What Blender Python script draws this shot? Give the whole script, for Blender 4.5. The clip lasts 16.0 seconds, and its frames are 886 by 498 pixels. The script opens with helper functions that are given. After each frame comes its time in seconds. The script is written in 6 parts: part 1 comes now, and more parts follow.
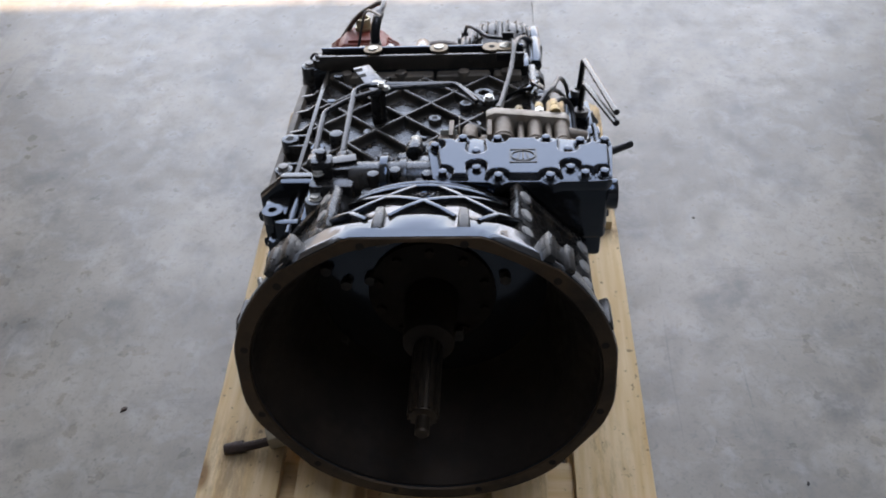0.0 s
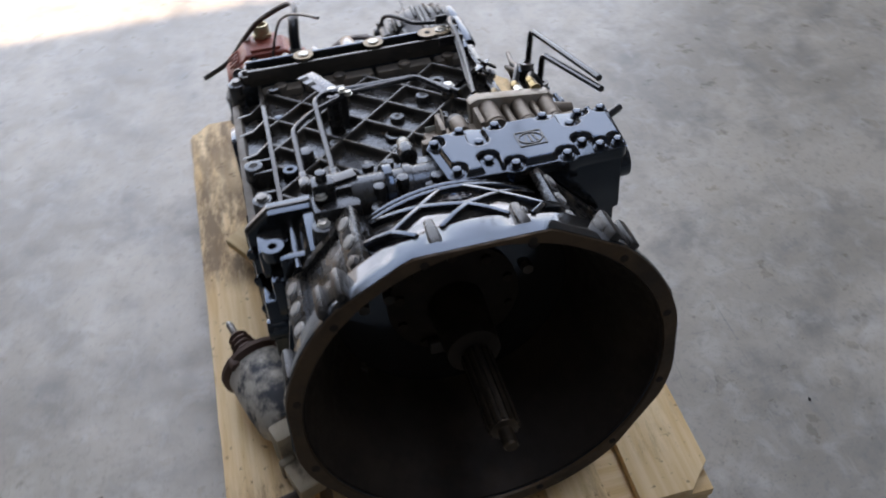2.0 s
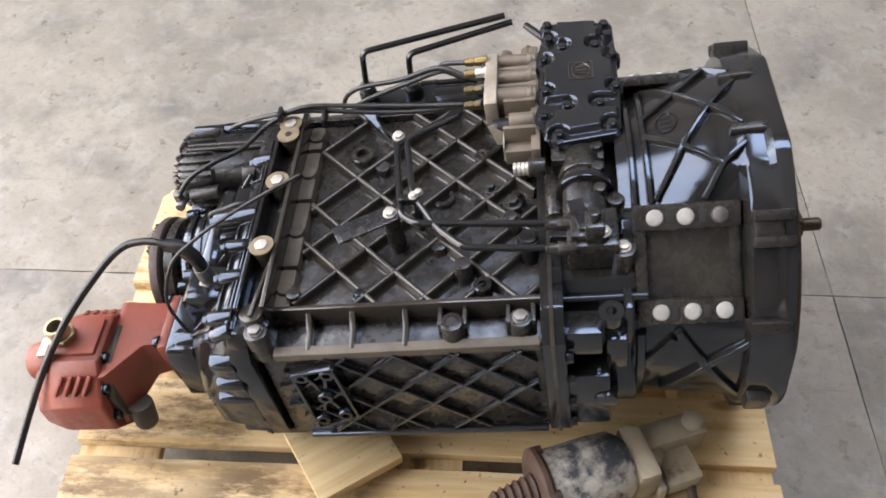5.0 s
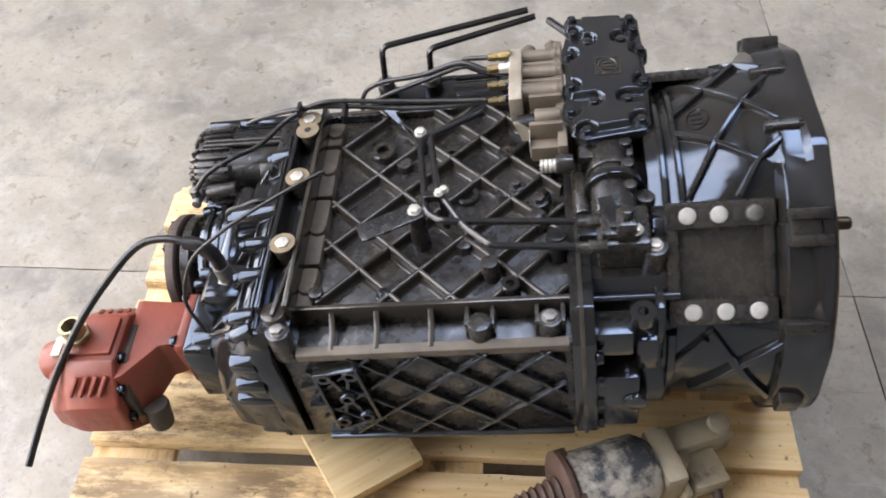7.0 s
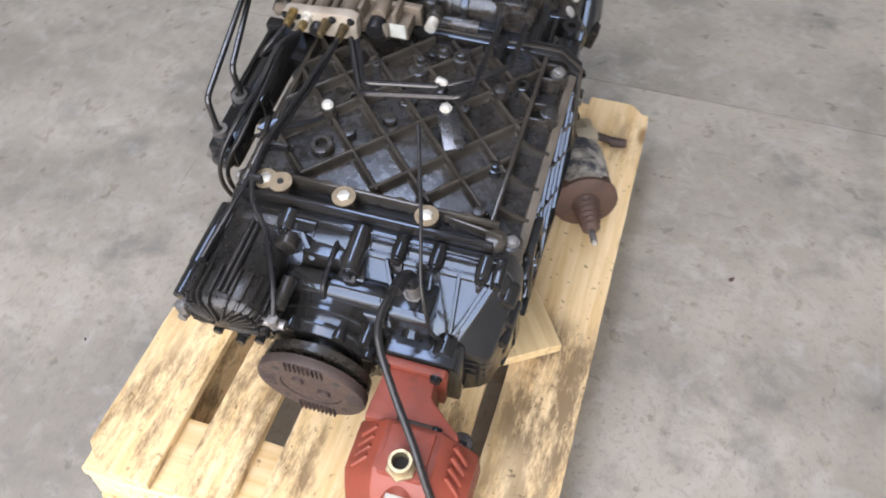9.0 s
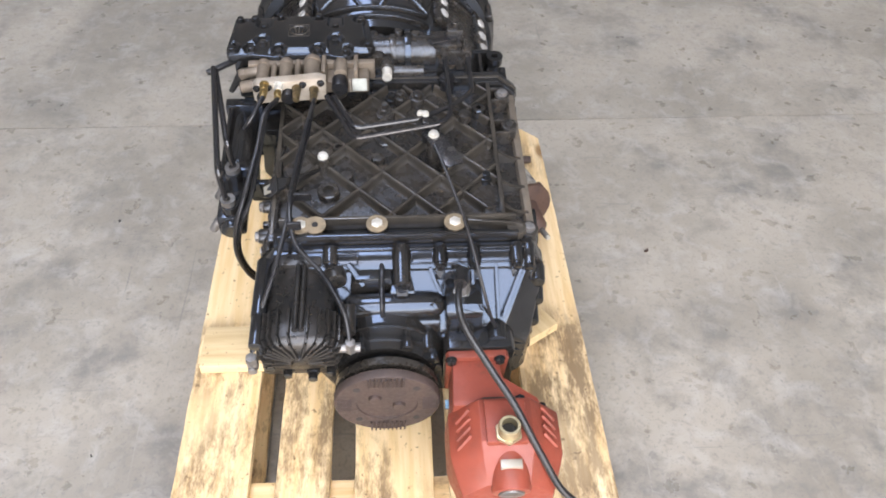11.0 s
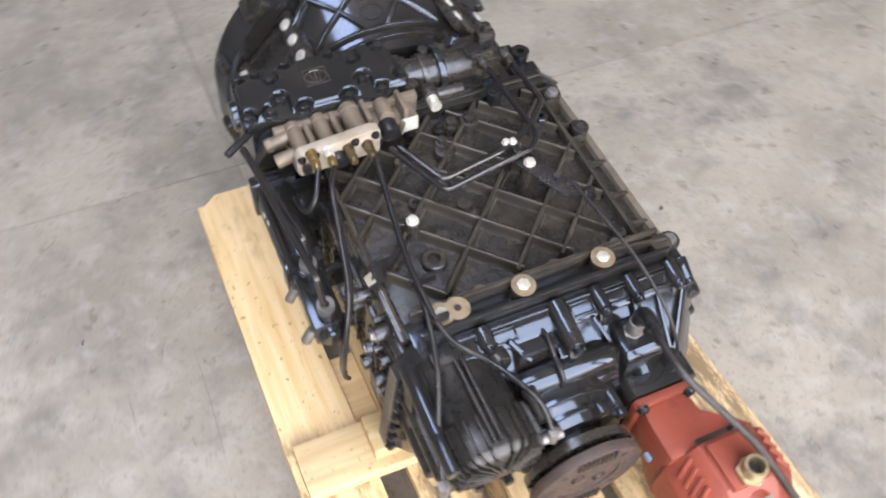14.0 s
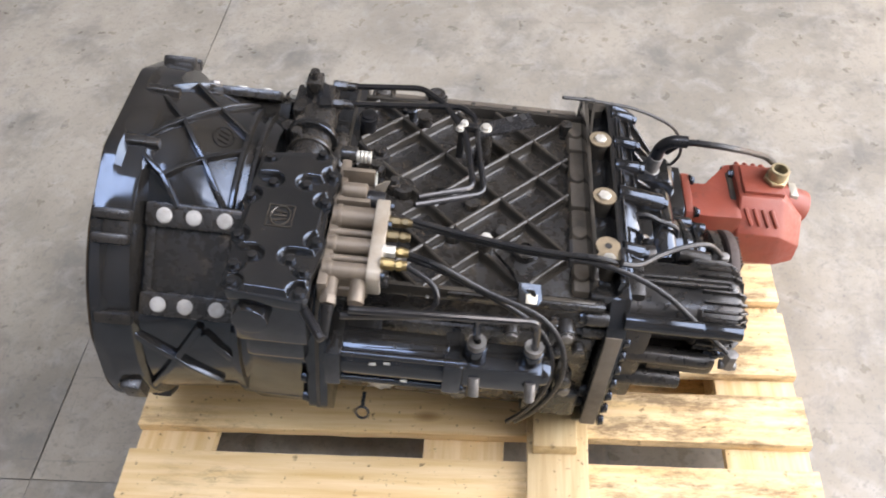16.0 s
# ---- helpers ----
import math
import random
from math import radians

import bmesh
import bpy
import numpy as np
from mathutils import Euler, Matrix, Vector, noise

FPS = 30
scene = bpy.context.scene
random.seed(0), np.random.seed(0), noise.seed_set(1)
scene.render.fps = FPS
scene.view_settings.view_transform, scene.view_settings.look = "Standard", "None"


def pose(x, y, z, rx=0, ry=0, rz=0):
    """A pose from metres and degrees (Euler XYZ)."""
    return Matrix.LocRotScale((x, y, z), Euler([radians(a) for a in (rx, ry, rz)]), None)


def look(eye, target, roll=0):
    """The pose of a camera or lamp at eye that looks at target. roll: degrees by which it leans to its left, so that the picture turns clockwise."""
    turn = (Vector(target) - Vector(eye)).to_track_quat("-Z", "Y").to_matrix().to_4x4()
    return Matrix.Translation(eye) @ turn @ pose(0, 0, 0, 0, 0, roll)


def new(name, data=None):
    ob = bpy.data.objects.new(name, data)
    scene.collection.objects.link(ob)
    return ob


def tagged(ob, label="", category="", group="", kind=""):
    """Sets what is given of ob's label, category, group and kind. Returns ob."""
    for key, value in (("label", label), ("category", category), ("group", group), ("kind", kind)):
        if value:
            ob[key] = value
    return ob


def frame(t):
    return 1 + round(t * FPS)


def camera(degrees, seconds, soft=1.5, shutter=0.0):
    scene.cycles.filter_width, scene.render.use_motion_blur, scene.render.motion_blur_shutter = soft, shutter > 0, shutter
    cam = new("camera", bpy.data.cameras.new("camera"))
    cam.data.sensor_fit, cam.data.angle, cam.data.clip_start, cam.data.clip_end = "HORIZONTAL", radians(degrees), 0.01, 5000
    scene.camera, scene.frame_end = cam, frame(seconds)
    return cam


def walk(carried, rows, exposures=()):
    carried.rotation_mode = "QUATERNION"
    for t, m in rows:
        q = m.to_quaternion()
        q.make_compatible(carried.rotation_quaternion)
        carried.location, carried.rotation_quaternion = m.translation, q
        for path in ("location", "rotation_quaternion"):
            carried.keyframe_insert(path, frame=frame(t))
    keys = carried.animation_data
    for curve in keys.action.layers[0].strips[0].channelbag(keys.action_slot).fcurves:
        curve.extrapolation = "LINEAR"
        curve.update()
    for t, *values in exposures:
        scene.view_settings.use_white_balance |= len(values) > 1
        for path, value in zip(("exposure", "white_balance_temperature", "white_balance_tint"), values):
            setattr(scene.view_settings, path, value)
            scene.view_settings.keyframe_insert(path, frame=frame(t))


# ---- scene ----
cam = camera(53.9, 16.0, soft=1.8, shutter=0.4)
METRES, EYE, TILT, LEAN, TURN = 8.0, 1.5, 0.0, 0.0, 0.0
PATH = [
    (0, (0.123, -1.268, 1.526), (0.01, 0.117, 0.087), -3.8),
    (0.5, (0.087, -1.28, 1.526), (0.07, 0.12, 0.098), -2.2),
    (1, (0.082, -1.277, 1.526), (0.08, 0.114, 0.089), -2.0),
    (1.5, (-0.005, -1.282, 1.52), (0.064, 0.099, 0.075), -1.9),
    (2, (-0.174, -1.16, 1.501), (0.118, 0.153, 0.021), -2.9),
    (2.5, (-0.455, -0.994, 1.506), (0.279, 0.122, 0.017), -1.1),
    (3, (-0.757, -0.782, 1.512), (0.26, 0.025, -0.009), -3.4),
    (3.5, (-0.842, -0.49, 1.52), (0.337, 0.073, 0.005), -5.7),
    (4, (-0.904, -0.205, 1.501), (0.366, 0.027, -0.026), -4.0),
    (6.3, (-0.922, -0.066, 1.525), (0.371, -0.012, 0.0), -0.5),
    (6.5, (-0.922, -0.085, 1.515), (0.378, 0.008, -0.002), -1.9),
    (7, (-0.905, -0.049, 1.489), (0.385, 0.029, -0.037), -0.7),
    (7.5, (-0.856, 0.193, 1.474), (0.386, -0.014, -0.08), 1.7),
    (8, (-0.779, 0.503, 1.502), (0.261, 0.0, -0.131), -1.3),
    (8.5, (-0.586, 0.764, 1.497), (0.249, -0.084, -0.111), -3.7),
    (9, (-0.393, 1.054, 1.523), (-0.017, -0.169, -0.014), 0.2),
    (11.3, (-0.008, 1.353, 1.542), (-0.113, -0.097, 0.168), 1.4),
    (11.5, (-0.009, 1.363, 1.536), (-0.111, -0.079, 0.154), 1.6),
    (12, (-0.007, 1.355, 1.531), (-0.126, -0.067, 0.129), 2.8),
    (12.5, (0.001, 1.349, 1.53), (-0.122, -0.058, 0.114), 3.0),
    (13, (0.047, 1.336, 1.527), (-0.083, -0.061, 0.101), 3.1),
    (13.5, (0.208, 1.177, 1.492), (-0.022, -0.195, 0.056), 1.7),
    (14, (0.454, 0.935, 1.513), (-0.089, -0.316, 0.05), -0.6),
    (14.5, (0.779, 0.714, 1.515), (-0.241, -0.214, 0.067), -4.6),
    (15, (0.892, 0.457, 1.508), (-0.303, -0.228, 0.058), -7.3),
    (15.5, (0.971, 0.245, 1.499), (-0.352, -0.096, 0.037), -5.2),
    (16, (0.997, 0.103, 1.52), (-0.328, -0.082, 0.034), -5.2),
]
EXPOSURES = ((0.0, 1.08, 9700, 24), (1.5, 1.08, 9700, 24), (2.5, 1.05, 10000, 24), (3.0, 1.30, 11300, 25), (3.5, 1.66, 12600, 26), (4.0, 2.00, 12600, 27), (6.5, 2.30, 11900, 26), (7.0, 2.28, 11900, 26), (8.0, 2.32, 11700, 26), (8.5, 2.10, 11400, 26), (9.0, 2.07, 11200, 26), (11.5, 2.30, 11300, 26), (12.5, 2.15, 11200, 26), (13.0, 2.2, 11300, 26), (13.5, 2.15, 11400, 26), (14.0, 2.39, 11700, 27), (14.5, 2.64, 11800, 27), (15.0, 2.49, 11800, 27), (15.5, 2.54, 11800, 27), (16.0, 2.39, 11800, 27))
walk(cam, [(t, look(eye, target, roll)) for t, eye, target, roll in PATH], EXPOSURES)

DOOR_POWER, OVERHEAD_FILL_POWER = 305.0, 150.0
# world, sun and the light of the open door
SUN_AZ, SUN_EL = math.radians(33.0), math.radians(67.5)
world = bpy.data.worlds.new("sky")
scene.world = world
world.use_nodes = True
wn = world.node_tree
sky = wn.nodes.new("ShaderNodeTexSky")
sky.sky_type, sky.sun_disc = "NISHITA", False
sky.sun_elevation, sky.sun_rotation = SUN_EL, SUN_AZ
wn.links.new(sky.outputs[0], wn.nodes["Background"].inputs[0])
wn.nodes["Background"].inputs[1].default_value = 0.12


def lamp(name, kind, m, energy, color, **kw):
    data = bpy.data.lights.new(name, kind)
    data.energy, data.color = energy, color
    for k, v in kw.items():
        if k == "angle":
            data.angle = v
        elif k == "size":
            data.shape, data.size, data.size_y = "RECTANGLE", v[0], v[1]
    ob = new(name, data)
    ob.matrix_world = m
    return ob


sun_from = Vector((math.sin(SUN_AZ) * math.cos(SUN_EL), math.cos(SUN_AZ) * math.cos(SUN_EL), math.sin(SUN_EL)))
lamp("sun", "SUN", look(sun_from * 20, (0, 0, 0)), 5.0, (1.0, 0.95, 0.87), angle=math.radians(0.55))
DOOR_L, DOOR_R, DOOR_H, DOOR_Y = -3.1, 2.7, 7.0, 3.6
lamp("door_daylight", "AREA", look(((DOOR_L + DOOR_R) / 2, DOOR_Y + 0.12, DOOR_H / 2), ((DOOR_L + DOOR_R) / 2, 0, DOOR_H / 2)),
     DOOR_POWER, (0.41, 0.64, 1.0), size=(DOOR_R - DOOR_L, DOOR_H))
# Added overhead fill lamp, placed and sized to balance the brightness around the gearbox.
SKY_X, SKY_Y, ROOF_Z = (0.5, 3.3), (-2.8, 1.8), 8.6
lamp("overhead_fill", "AREA", look((sum(SKY_X) / 2, sum(SKY_Y) / 2, ROOF_Z + 0.02), (sum(SKY_X) / 2, sum(SKY_Y) / 2 + 0.0001, 0)),
     OVERHEAD_FILL_POWER, (0.34, 0.57, 1.0), size=(SKY_X[1] - SKY_X[0], SKY_Y[1] - SKY_Y[0]))


# ---- materials ----
def material(name, base, rough, metal=0.0, second=None, mix=(0.45, 0.7), scale=12.0, rough2=None, bump=0.0, bump_scale=120.0,
             stretch=(1, 1, 1), stain=None, stain_scale=5.0, stain_mix=(0.58, 0.7), coat=0.0, spec=0.5, bump_detail=4.0, tint=(1.0, 1.0, 1.0)):
    """A surface with variation at two scales: a broad mix of two colours, stains of a third, and fine grain in gloss and relief."""
    m = bpy.data.materials.new(name)
    m.use_nodes = True
    nt = m.node_tree
    n, link = nt.nodes, nt.links.new
    b = n["Principled BSDF"]
    tc, mp = n.new("ShaderNodeTexCoord"), n.new("ShaderNodeMapping")
    oi = n.new("ShaderNodeObjectInfo")
    off = n.new("ShaderNodeVectorMath")
    off.operation = "SCALE"
    comb = n.new("ShaderNodeCombineXYZ")
    for k in range(3):
        link(oi.outputs["Random"], comb.inputs[k])
    link(comb.outputs[0], off.inputs[0])
    off.inputs["Scale"].default_value = 17.0
    link(off.outputs[0], mp.inputs["Location"])
    link(tc.outputs["Object"], mp.inputs[0])
    mp.inputs["Scale"].default_value = stretch

    def tex(s, detail=6.0, rough_=0.6):
        t = n.new("ShaderNodeTexNoise")
        t.inputs["Scale"].default_value, t.inputs["Detail"].default_value, t.inputs["Roughness"].default_value = s, detail, rough_
        link(mp.outputs[0], t.inputs["Vector"])
        return t

    def ramp(src, lo, hi, a=0.0, z=1.0):
        r = n.new("ShaderNodeMapRange")
        r.inputs["From Min"].default_value, r.inputs["From Max"].default_value = lo, hi
        r.inputs["To Min"].default_value, r.inputs["To Max"].default_value = a, z
        link(src, r.inputs["Value"])
        return r.outputs[0]

    def blend(fac, a, z):
        x = n.new("ShaderNodeMix")
        x.data_type = "RGBA"
        link(fac, x.inputs[0])
        for v, s in ((a, x.inputs[6]), (z, x.inputs[7])):
            if isinstance(v, tuple):
                s.default_value = (*v, 1)
            else:
                link(v, s)
        return x.outputs[2]

    broad, fine = tex(scale), tex(scale * 6)
    col = blend(ramp(broad.outputs[0], *mix), base, second or tuple(c * 0.7 for c in base))
    if stain:
        st = tex(stain_scale, 8.0, 0.68)
        col = blend(ramp(st.outputs[0], *stain_mix), col, stain)
    link(col, b.inputs["Base Color"])
    link(ramp(fine.outputs[0], 0.35, 0.65, rough, rough if rough2 is None else rough2), b.inputs["Roughness"])
    b.inputs["Metallic"].default_value = metal
    b.inputs["Specular IOR Level"].default_value = spec
    b.inputs["Coat Weight"].default_value = coat
    b.inputs["Specular Tint"].default_value = (*tint, 1)
    if bump:
        bt, bn = tex(bump_scale, bump_detail, 0.5), n.new("ShaderNodeBump")
        bn.inputs["Strength"].default_value, bn.inputs["Distance"].default_value = bump, 0.002
        link(bt.outputs[0], bn.inputs["Height"])
        link(bn.outputs[0], b.inputs["Normal"])
    return m


# The blue tint of these black paints puts the sky's colour into their reflections.
BLACK = material("black_enamel", (0.012, 0.011, 0.010), 0.07, rough2=0.17, second=(0.022, 0.019, 0.016), scale=9, bump=0.20, bump_scale=20, bump_detail=1.0, spec=0.72, tint=(0.56, 0.76, 1.0),
                 stain=(0.036, 0.030, 0.025), stain_scale=7, stain_mix=(0.64, 0.82))
BELL = material("black_bell_enamel", (0.011, 0.010, 0.009), 0.07, rough2=0.16, second=(0.020, 0.017, 0.014), scale=9, bump=0.20, bump_scale=13, bump_detail=1.0, spec=0.72, tint=(0.56, 0.76, 1.0),
                stain=(0.040, 0.033, 0.027), stain_scale=7, stain_mix=(0.62, 0.80))
DUSTY = material("dusty_black_casting", (0.019, 0.016, 0.0135), 0.17, rough2=0.38, second=(0.038, 0.031, 0.024), scale=11, bump=0.55, bump_scale=34, bump_detail=2.5, spec=0.62, tint=(0.78, 0.89, 1.0),
                 stain=(0.115, 0.084, 0.058), stain_scale=15, stain_mix=(0.59, 0.70))
WORN = material("worn_rib_casting", (0.029, 0.025, 0.021), 0.08, rough2=0.24, second=(0.054, 0.045, 0.036), scale=14, bump=0.25, bump_scale=40,
                stain=(0.120, 0.096, 0.073), stain_scale=12, stain_mix=(0.60, 0.80))
PAD = material("brown_dusty_casting", (0.115, 0.090, 0.067), 0.5, rough2=0.7, second=(0.055, 0.044, 0.034), scale=13, bump=0.3, bump_scale=200)
INNER = material("sooty_brown_and_hole_shade", (0.022, 0.0155, 0.0115), 0.55, rough2=0.8, second=(0.042, 0.028, 0.019), scale=7, bump=0.2, bump_scale=90, spec=0.15)
OILY = material("oily_dark_interior", (0.032, 0.024, 0.018), 0.45, rough2=0.7, second=(0.065, 0.045, 0.030), scale=9, bump=0.2, bump_scale=120)
RIM = material("scraped_rim_metal", (0.085, 0.050, 0.027), 0.38, metal=0.6, second=(0.026, 0.018, 0.013), scale=9, rough2=0.6, bump=0.15)
SHAFT = material("oiled_shaft_steel", (0.07, 0.048, 0.032), 0.34, metal=0.8, second=(0.03, 0.022, 0.017), scale=25, rough2=0.5)
ALU = material("brownish_cast_aluminium", (0.175, 0.134, 0.100), 0.40, metal=0.35, second=(0.105, 0.080, 0.060), scale=16, rough2=0.62, bump=0.18, bump_scale=220,
               stain=(0.09, 0.07, 0.05), stain_scale=14)
PALEALU = material("pale_cast_aluminium", (0.37, 0.315, 0.255), 0.42, metal=0.3, second=(0.26, 0.205, 0.155), scale=22, rough2=0.6, bump=0.18, bump_scale=220,
                   stain=(0.16, 0.12, 0.085), stain_scale=16)
BRASS = material("brass", (0.30, 0.205, 0.090), 0.32, metal=0.9, second=(0.27, 0.20, 0.11), scale=40, rough2=0.45)
OLDBRASS = material("tarnished_brass", (0.16, 0.115, 0.062), 0.36, metal=0.85, second=(0.10, 0.078, 0.05), scale=40, rough2=0.5)
ZINC = material("zinc_plated_steel", (0.60, 0.57, 0.51), 0.36, metal=0.55, second=(0.42, 0.39, 0.33), scale=60, rough2=0.5)
GOLD = material("yellow_passivated_washer", (0.27, 0.20, 0.13), 0.45, metal=0.5, second=(0.16, 0.12, 0.08), scale=60, rough2=0.55)
PLUG = material("grey_plug_face", (0.40, 0.385, 0.36), 0.55, metal=0.2, second=(0.30, 0.285, 0.26), scale=70, rough2=0.7)
STEEL = material("dull_steel", (0.22, 0.21, 0.20), 0.42, metal=0.8, second=(0.12, 0.11, 0.10), scale=50, rough2=0.6)
RUBBER = material("black_rubber", (0.009, 0.009, 0.010), 0.26, second=(0.018, 0.017, 0.016), scale=20, rough2=0.42, spec=0.4)
PIPE = material("black_painted_pipe", (0.009, 0.009, 0.010), 0.12, second=(0.014, 0.013, 0.012), scale=20, rough2=0.26, spec=0.6)
RED = material("red_oxide_paint", (0.238, 0.043, 0.025), 0.36, second=(0.175, 0.036, 0.022), scale=12, rough2=0.58, bump=0.2, bump_scale=120, spec=0.4,
               stain=(0.070, 0.026, 0.018), stain_scale=17, stain_mix=(0.60, 0.76))
PORT = material("worn_pale_brass", (0.46, 0.37, 0.23), 0.34, metal=0.8, second=(0.30, 0.24, 0.15), scale=50, rough2=0.5)
FINS = material("matt_black_casting", (0.012, 0.011, 0.010), 0.24, rough2=0.42, second=(0.024, 0.020, 0.017), scale=16, bump=0.3, bump_scale=60, spec=0.5,
                stain=(0.050, 0.042, 0.034), stain_scale=14, stain_mix=(0.62, 0.8))
RUST = material("rusty_flange_steel", (0.055, 0.034, 0.028), 0.55, metal=0.25, second=(0.034, 0.023, 0.020), scale=24, rough2=0.8, bump=0.2, bump_scale=200)
BOOT = material("rusty_brown_rubber", (0.075, 0.036, 0.024), 0.6, second=(0.045, 0.022, 0.016), scale=22, rough2=0.75, bump=0.25)
GREYALU = material("dirty_grey_aluminium", (0.46, 0.42, 0.36), 0.52, metal=0.2, second=(0.33, 0.30, 0.25), scale=14, rough2=0.7, bump=0.2,
                   stain=(0.045, 0.05, 0.058), stain_scale=11, stain_mix=(0.50, 0.60))
CREAM = material("dusty_cream_casting", (0.34, 0.28, 0.20), 0.6, second=(0.25, 0.20, 0.145), scale=18, rough2=0.8, bump=0.25, bump_scale=160, stain=(0.11, 0.08, 0.055), stain_scale=13)
GUNMETAL = material("oily_dark_steel", (0.115, 0.115, 0.12), 0.16, metal=0.9, second=(0.075, 0.072, 0.07), scale=50, rough2=0.32)
LABEL = material("white_label", (0.36, 0.37, 0.33), 0.5, second=(0.48, 0.49, 0.44), scale=40)
PLATE = material("aluminium_plate", (0.40, 0.36, 0.29), 0.45, metal=0.6, second=(0.4, 0.38, 0.34), scale=60)
BLUE = material("blue_paint", (0.09, 0.22, 0.32), 0.5, second=(0.07, 0.17, 0.25), scale=60)
# Near-black colour for the shade inside holes and slots, and for dirt crumbs.
DARK = material("hole_shade_and_dark_crumbs", (0.012, 0.011, 0.010), 0.8, second=(0.02, 0.018, 0.016))


def concrete():
    """Worn power-floated concrete: cloudy mottling, trowel swirls, fine pits, dark rubs and pale scuffs."""
    m = material("concrete_floor", (0.315, 0.278, 0.229), 0.26, second=(0.222, 0.196, 0.161), mix=(0.40, 0.62), scale=2.6, rough2=0.52, spec=0.6, bump=0.25, bump_scale=42,
                 stain=(0.150, 0.140, 0.124), stain_scale=5.5, stain_mix=(0.50, 0.70))
    nt = m.node_tree
    n, link = nt.nodes, nt.links.new
    b = n["Principled BSDF"]
    tc = n.new("ShaderNodeTexCoord")
    col = b.inputs["Base Color"].links[0].from_socket
    for scale, stretch, lo, hi, top, tint in ((13.0, (1, 1, 1), 0.50, 0.74, 0.60, (0.385, 0.362, 0.326)), (52.0, (1, 1, 1), 0.53, 0.68, 0.62, (0.165, 0.155, 0.138)),
                                              (30.0, (0.08, 1.6, 1), 0.64, 0.71, 0.55, (0.15, 0.147, 0.138)), (44.0, (1.5, 0.07, 1), 0.65, 0.72, 0.45, (0.36, 0.34, 0.31)),
                                              (26.0, (1.7, 0.06, 1), 0.65, 0.71, 0.58, (0.13, 0.128, 0.12)), (140.0, (1, 1, 1), 0.57, 0.70, 0.75, (0.13, 0.127, 0.118))):
        mp, t, r, x = n.new("ShaderNodeMapping"), n.new("ShaderNodeTexNoise"), n.new("ShaderNodeMapRange"), n.new("ShaderNodeMix")
        link(tc.outputs["Object"], mp.inputs[0])
        mp.inputs["Scale"].default_value, mp.inputs["Rotation"].default_value = stretch, (0, 0, scale)
        link(mp.outputs[0], t.inputs["Vector"])
        t.inputs["Scale"].default_value, t.inputs["Detail"].default_value, t.inputs["Roughness"].default_value, t.inputs["Distortion"].default_value = scale, 7.0, 0.65, 0.6
        for k, v in (("From Min", lo), ("From Max", hi), ("To Min", 0.0), ("To Max", top)):
            r.inputs[k].default_value = v
        link(t.outputs[0], r.inputs["Value"])
        x.data_type = "RGBA"
        link(r.outputs[0], x.inputs[0])
        link(col, x.inputs[6])
        x.inputs[7].default_value = (*tint, 1)
        col = x.outputs[2]
    link(col, b.inputs["Base Color"])
    return m


CONCRETE = concrete()
YARD = material("yard_concrete", (0.36, 0.355, 0.34), 0.7, second=(0.28, 0.275, 0.26), scale=1.2, rough2=0.85)
JOINT = material("joint_filler", (0.17, 0.165, 0.15), 0.8, second=(0.13, 0.125, 0.11), scale=30)
WALLPAINT = material("wall_paint", (0.32, 0.31, 0.295), 0.7, second=(0.27, 0.26, 0.25), scale=1.5, rough2=0.85, bump=0.1, bump_scale=40)
ROOF = material("roof_lining", (0.36, 0.36, 0.36), 0.7, second=(0.31, 0.31, 0.30), scale=1.2, rough2=0.85)
PANEL = material("pale_roof_lid", (0.72, 0.74, 0.74), 0.5, second=(0.66, 0.68, 0.67), scale=2.0, rough2=0.6)
FRAME = material("door_frame_steel", (0.25, 0.26, 0.28), 0.45, metal=0.4, second=(0.2, 0.2, 0.22), scale=6)


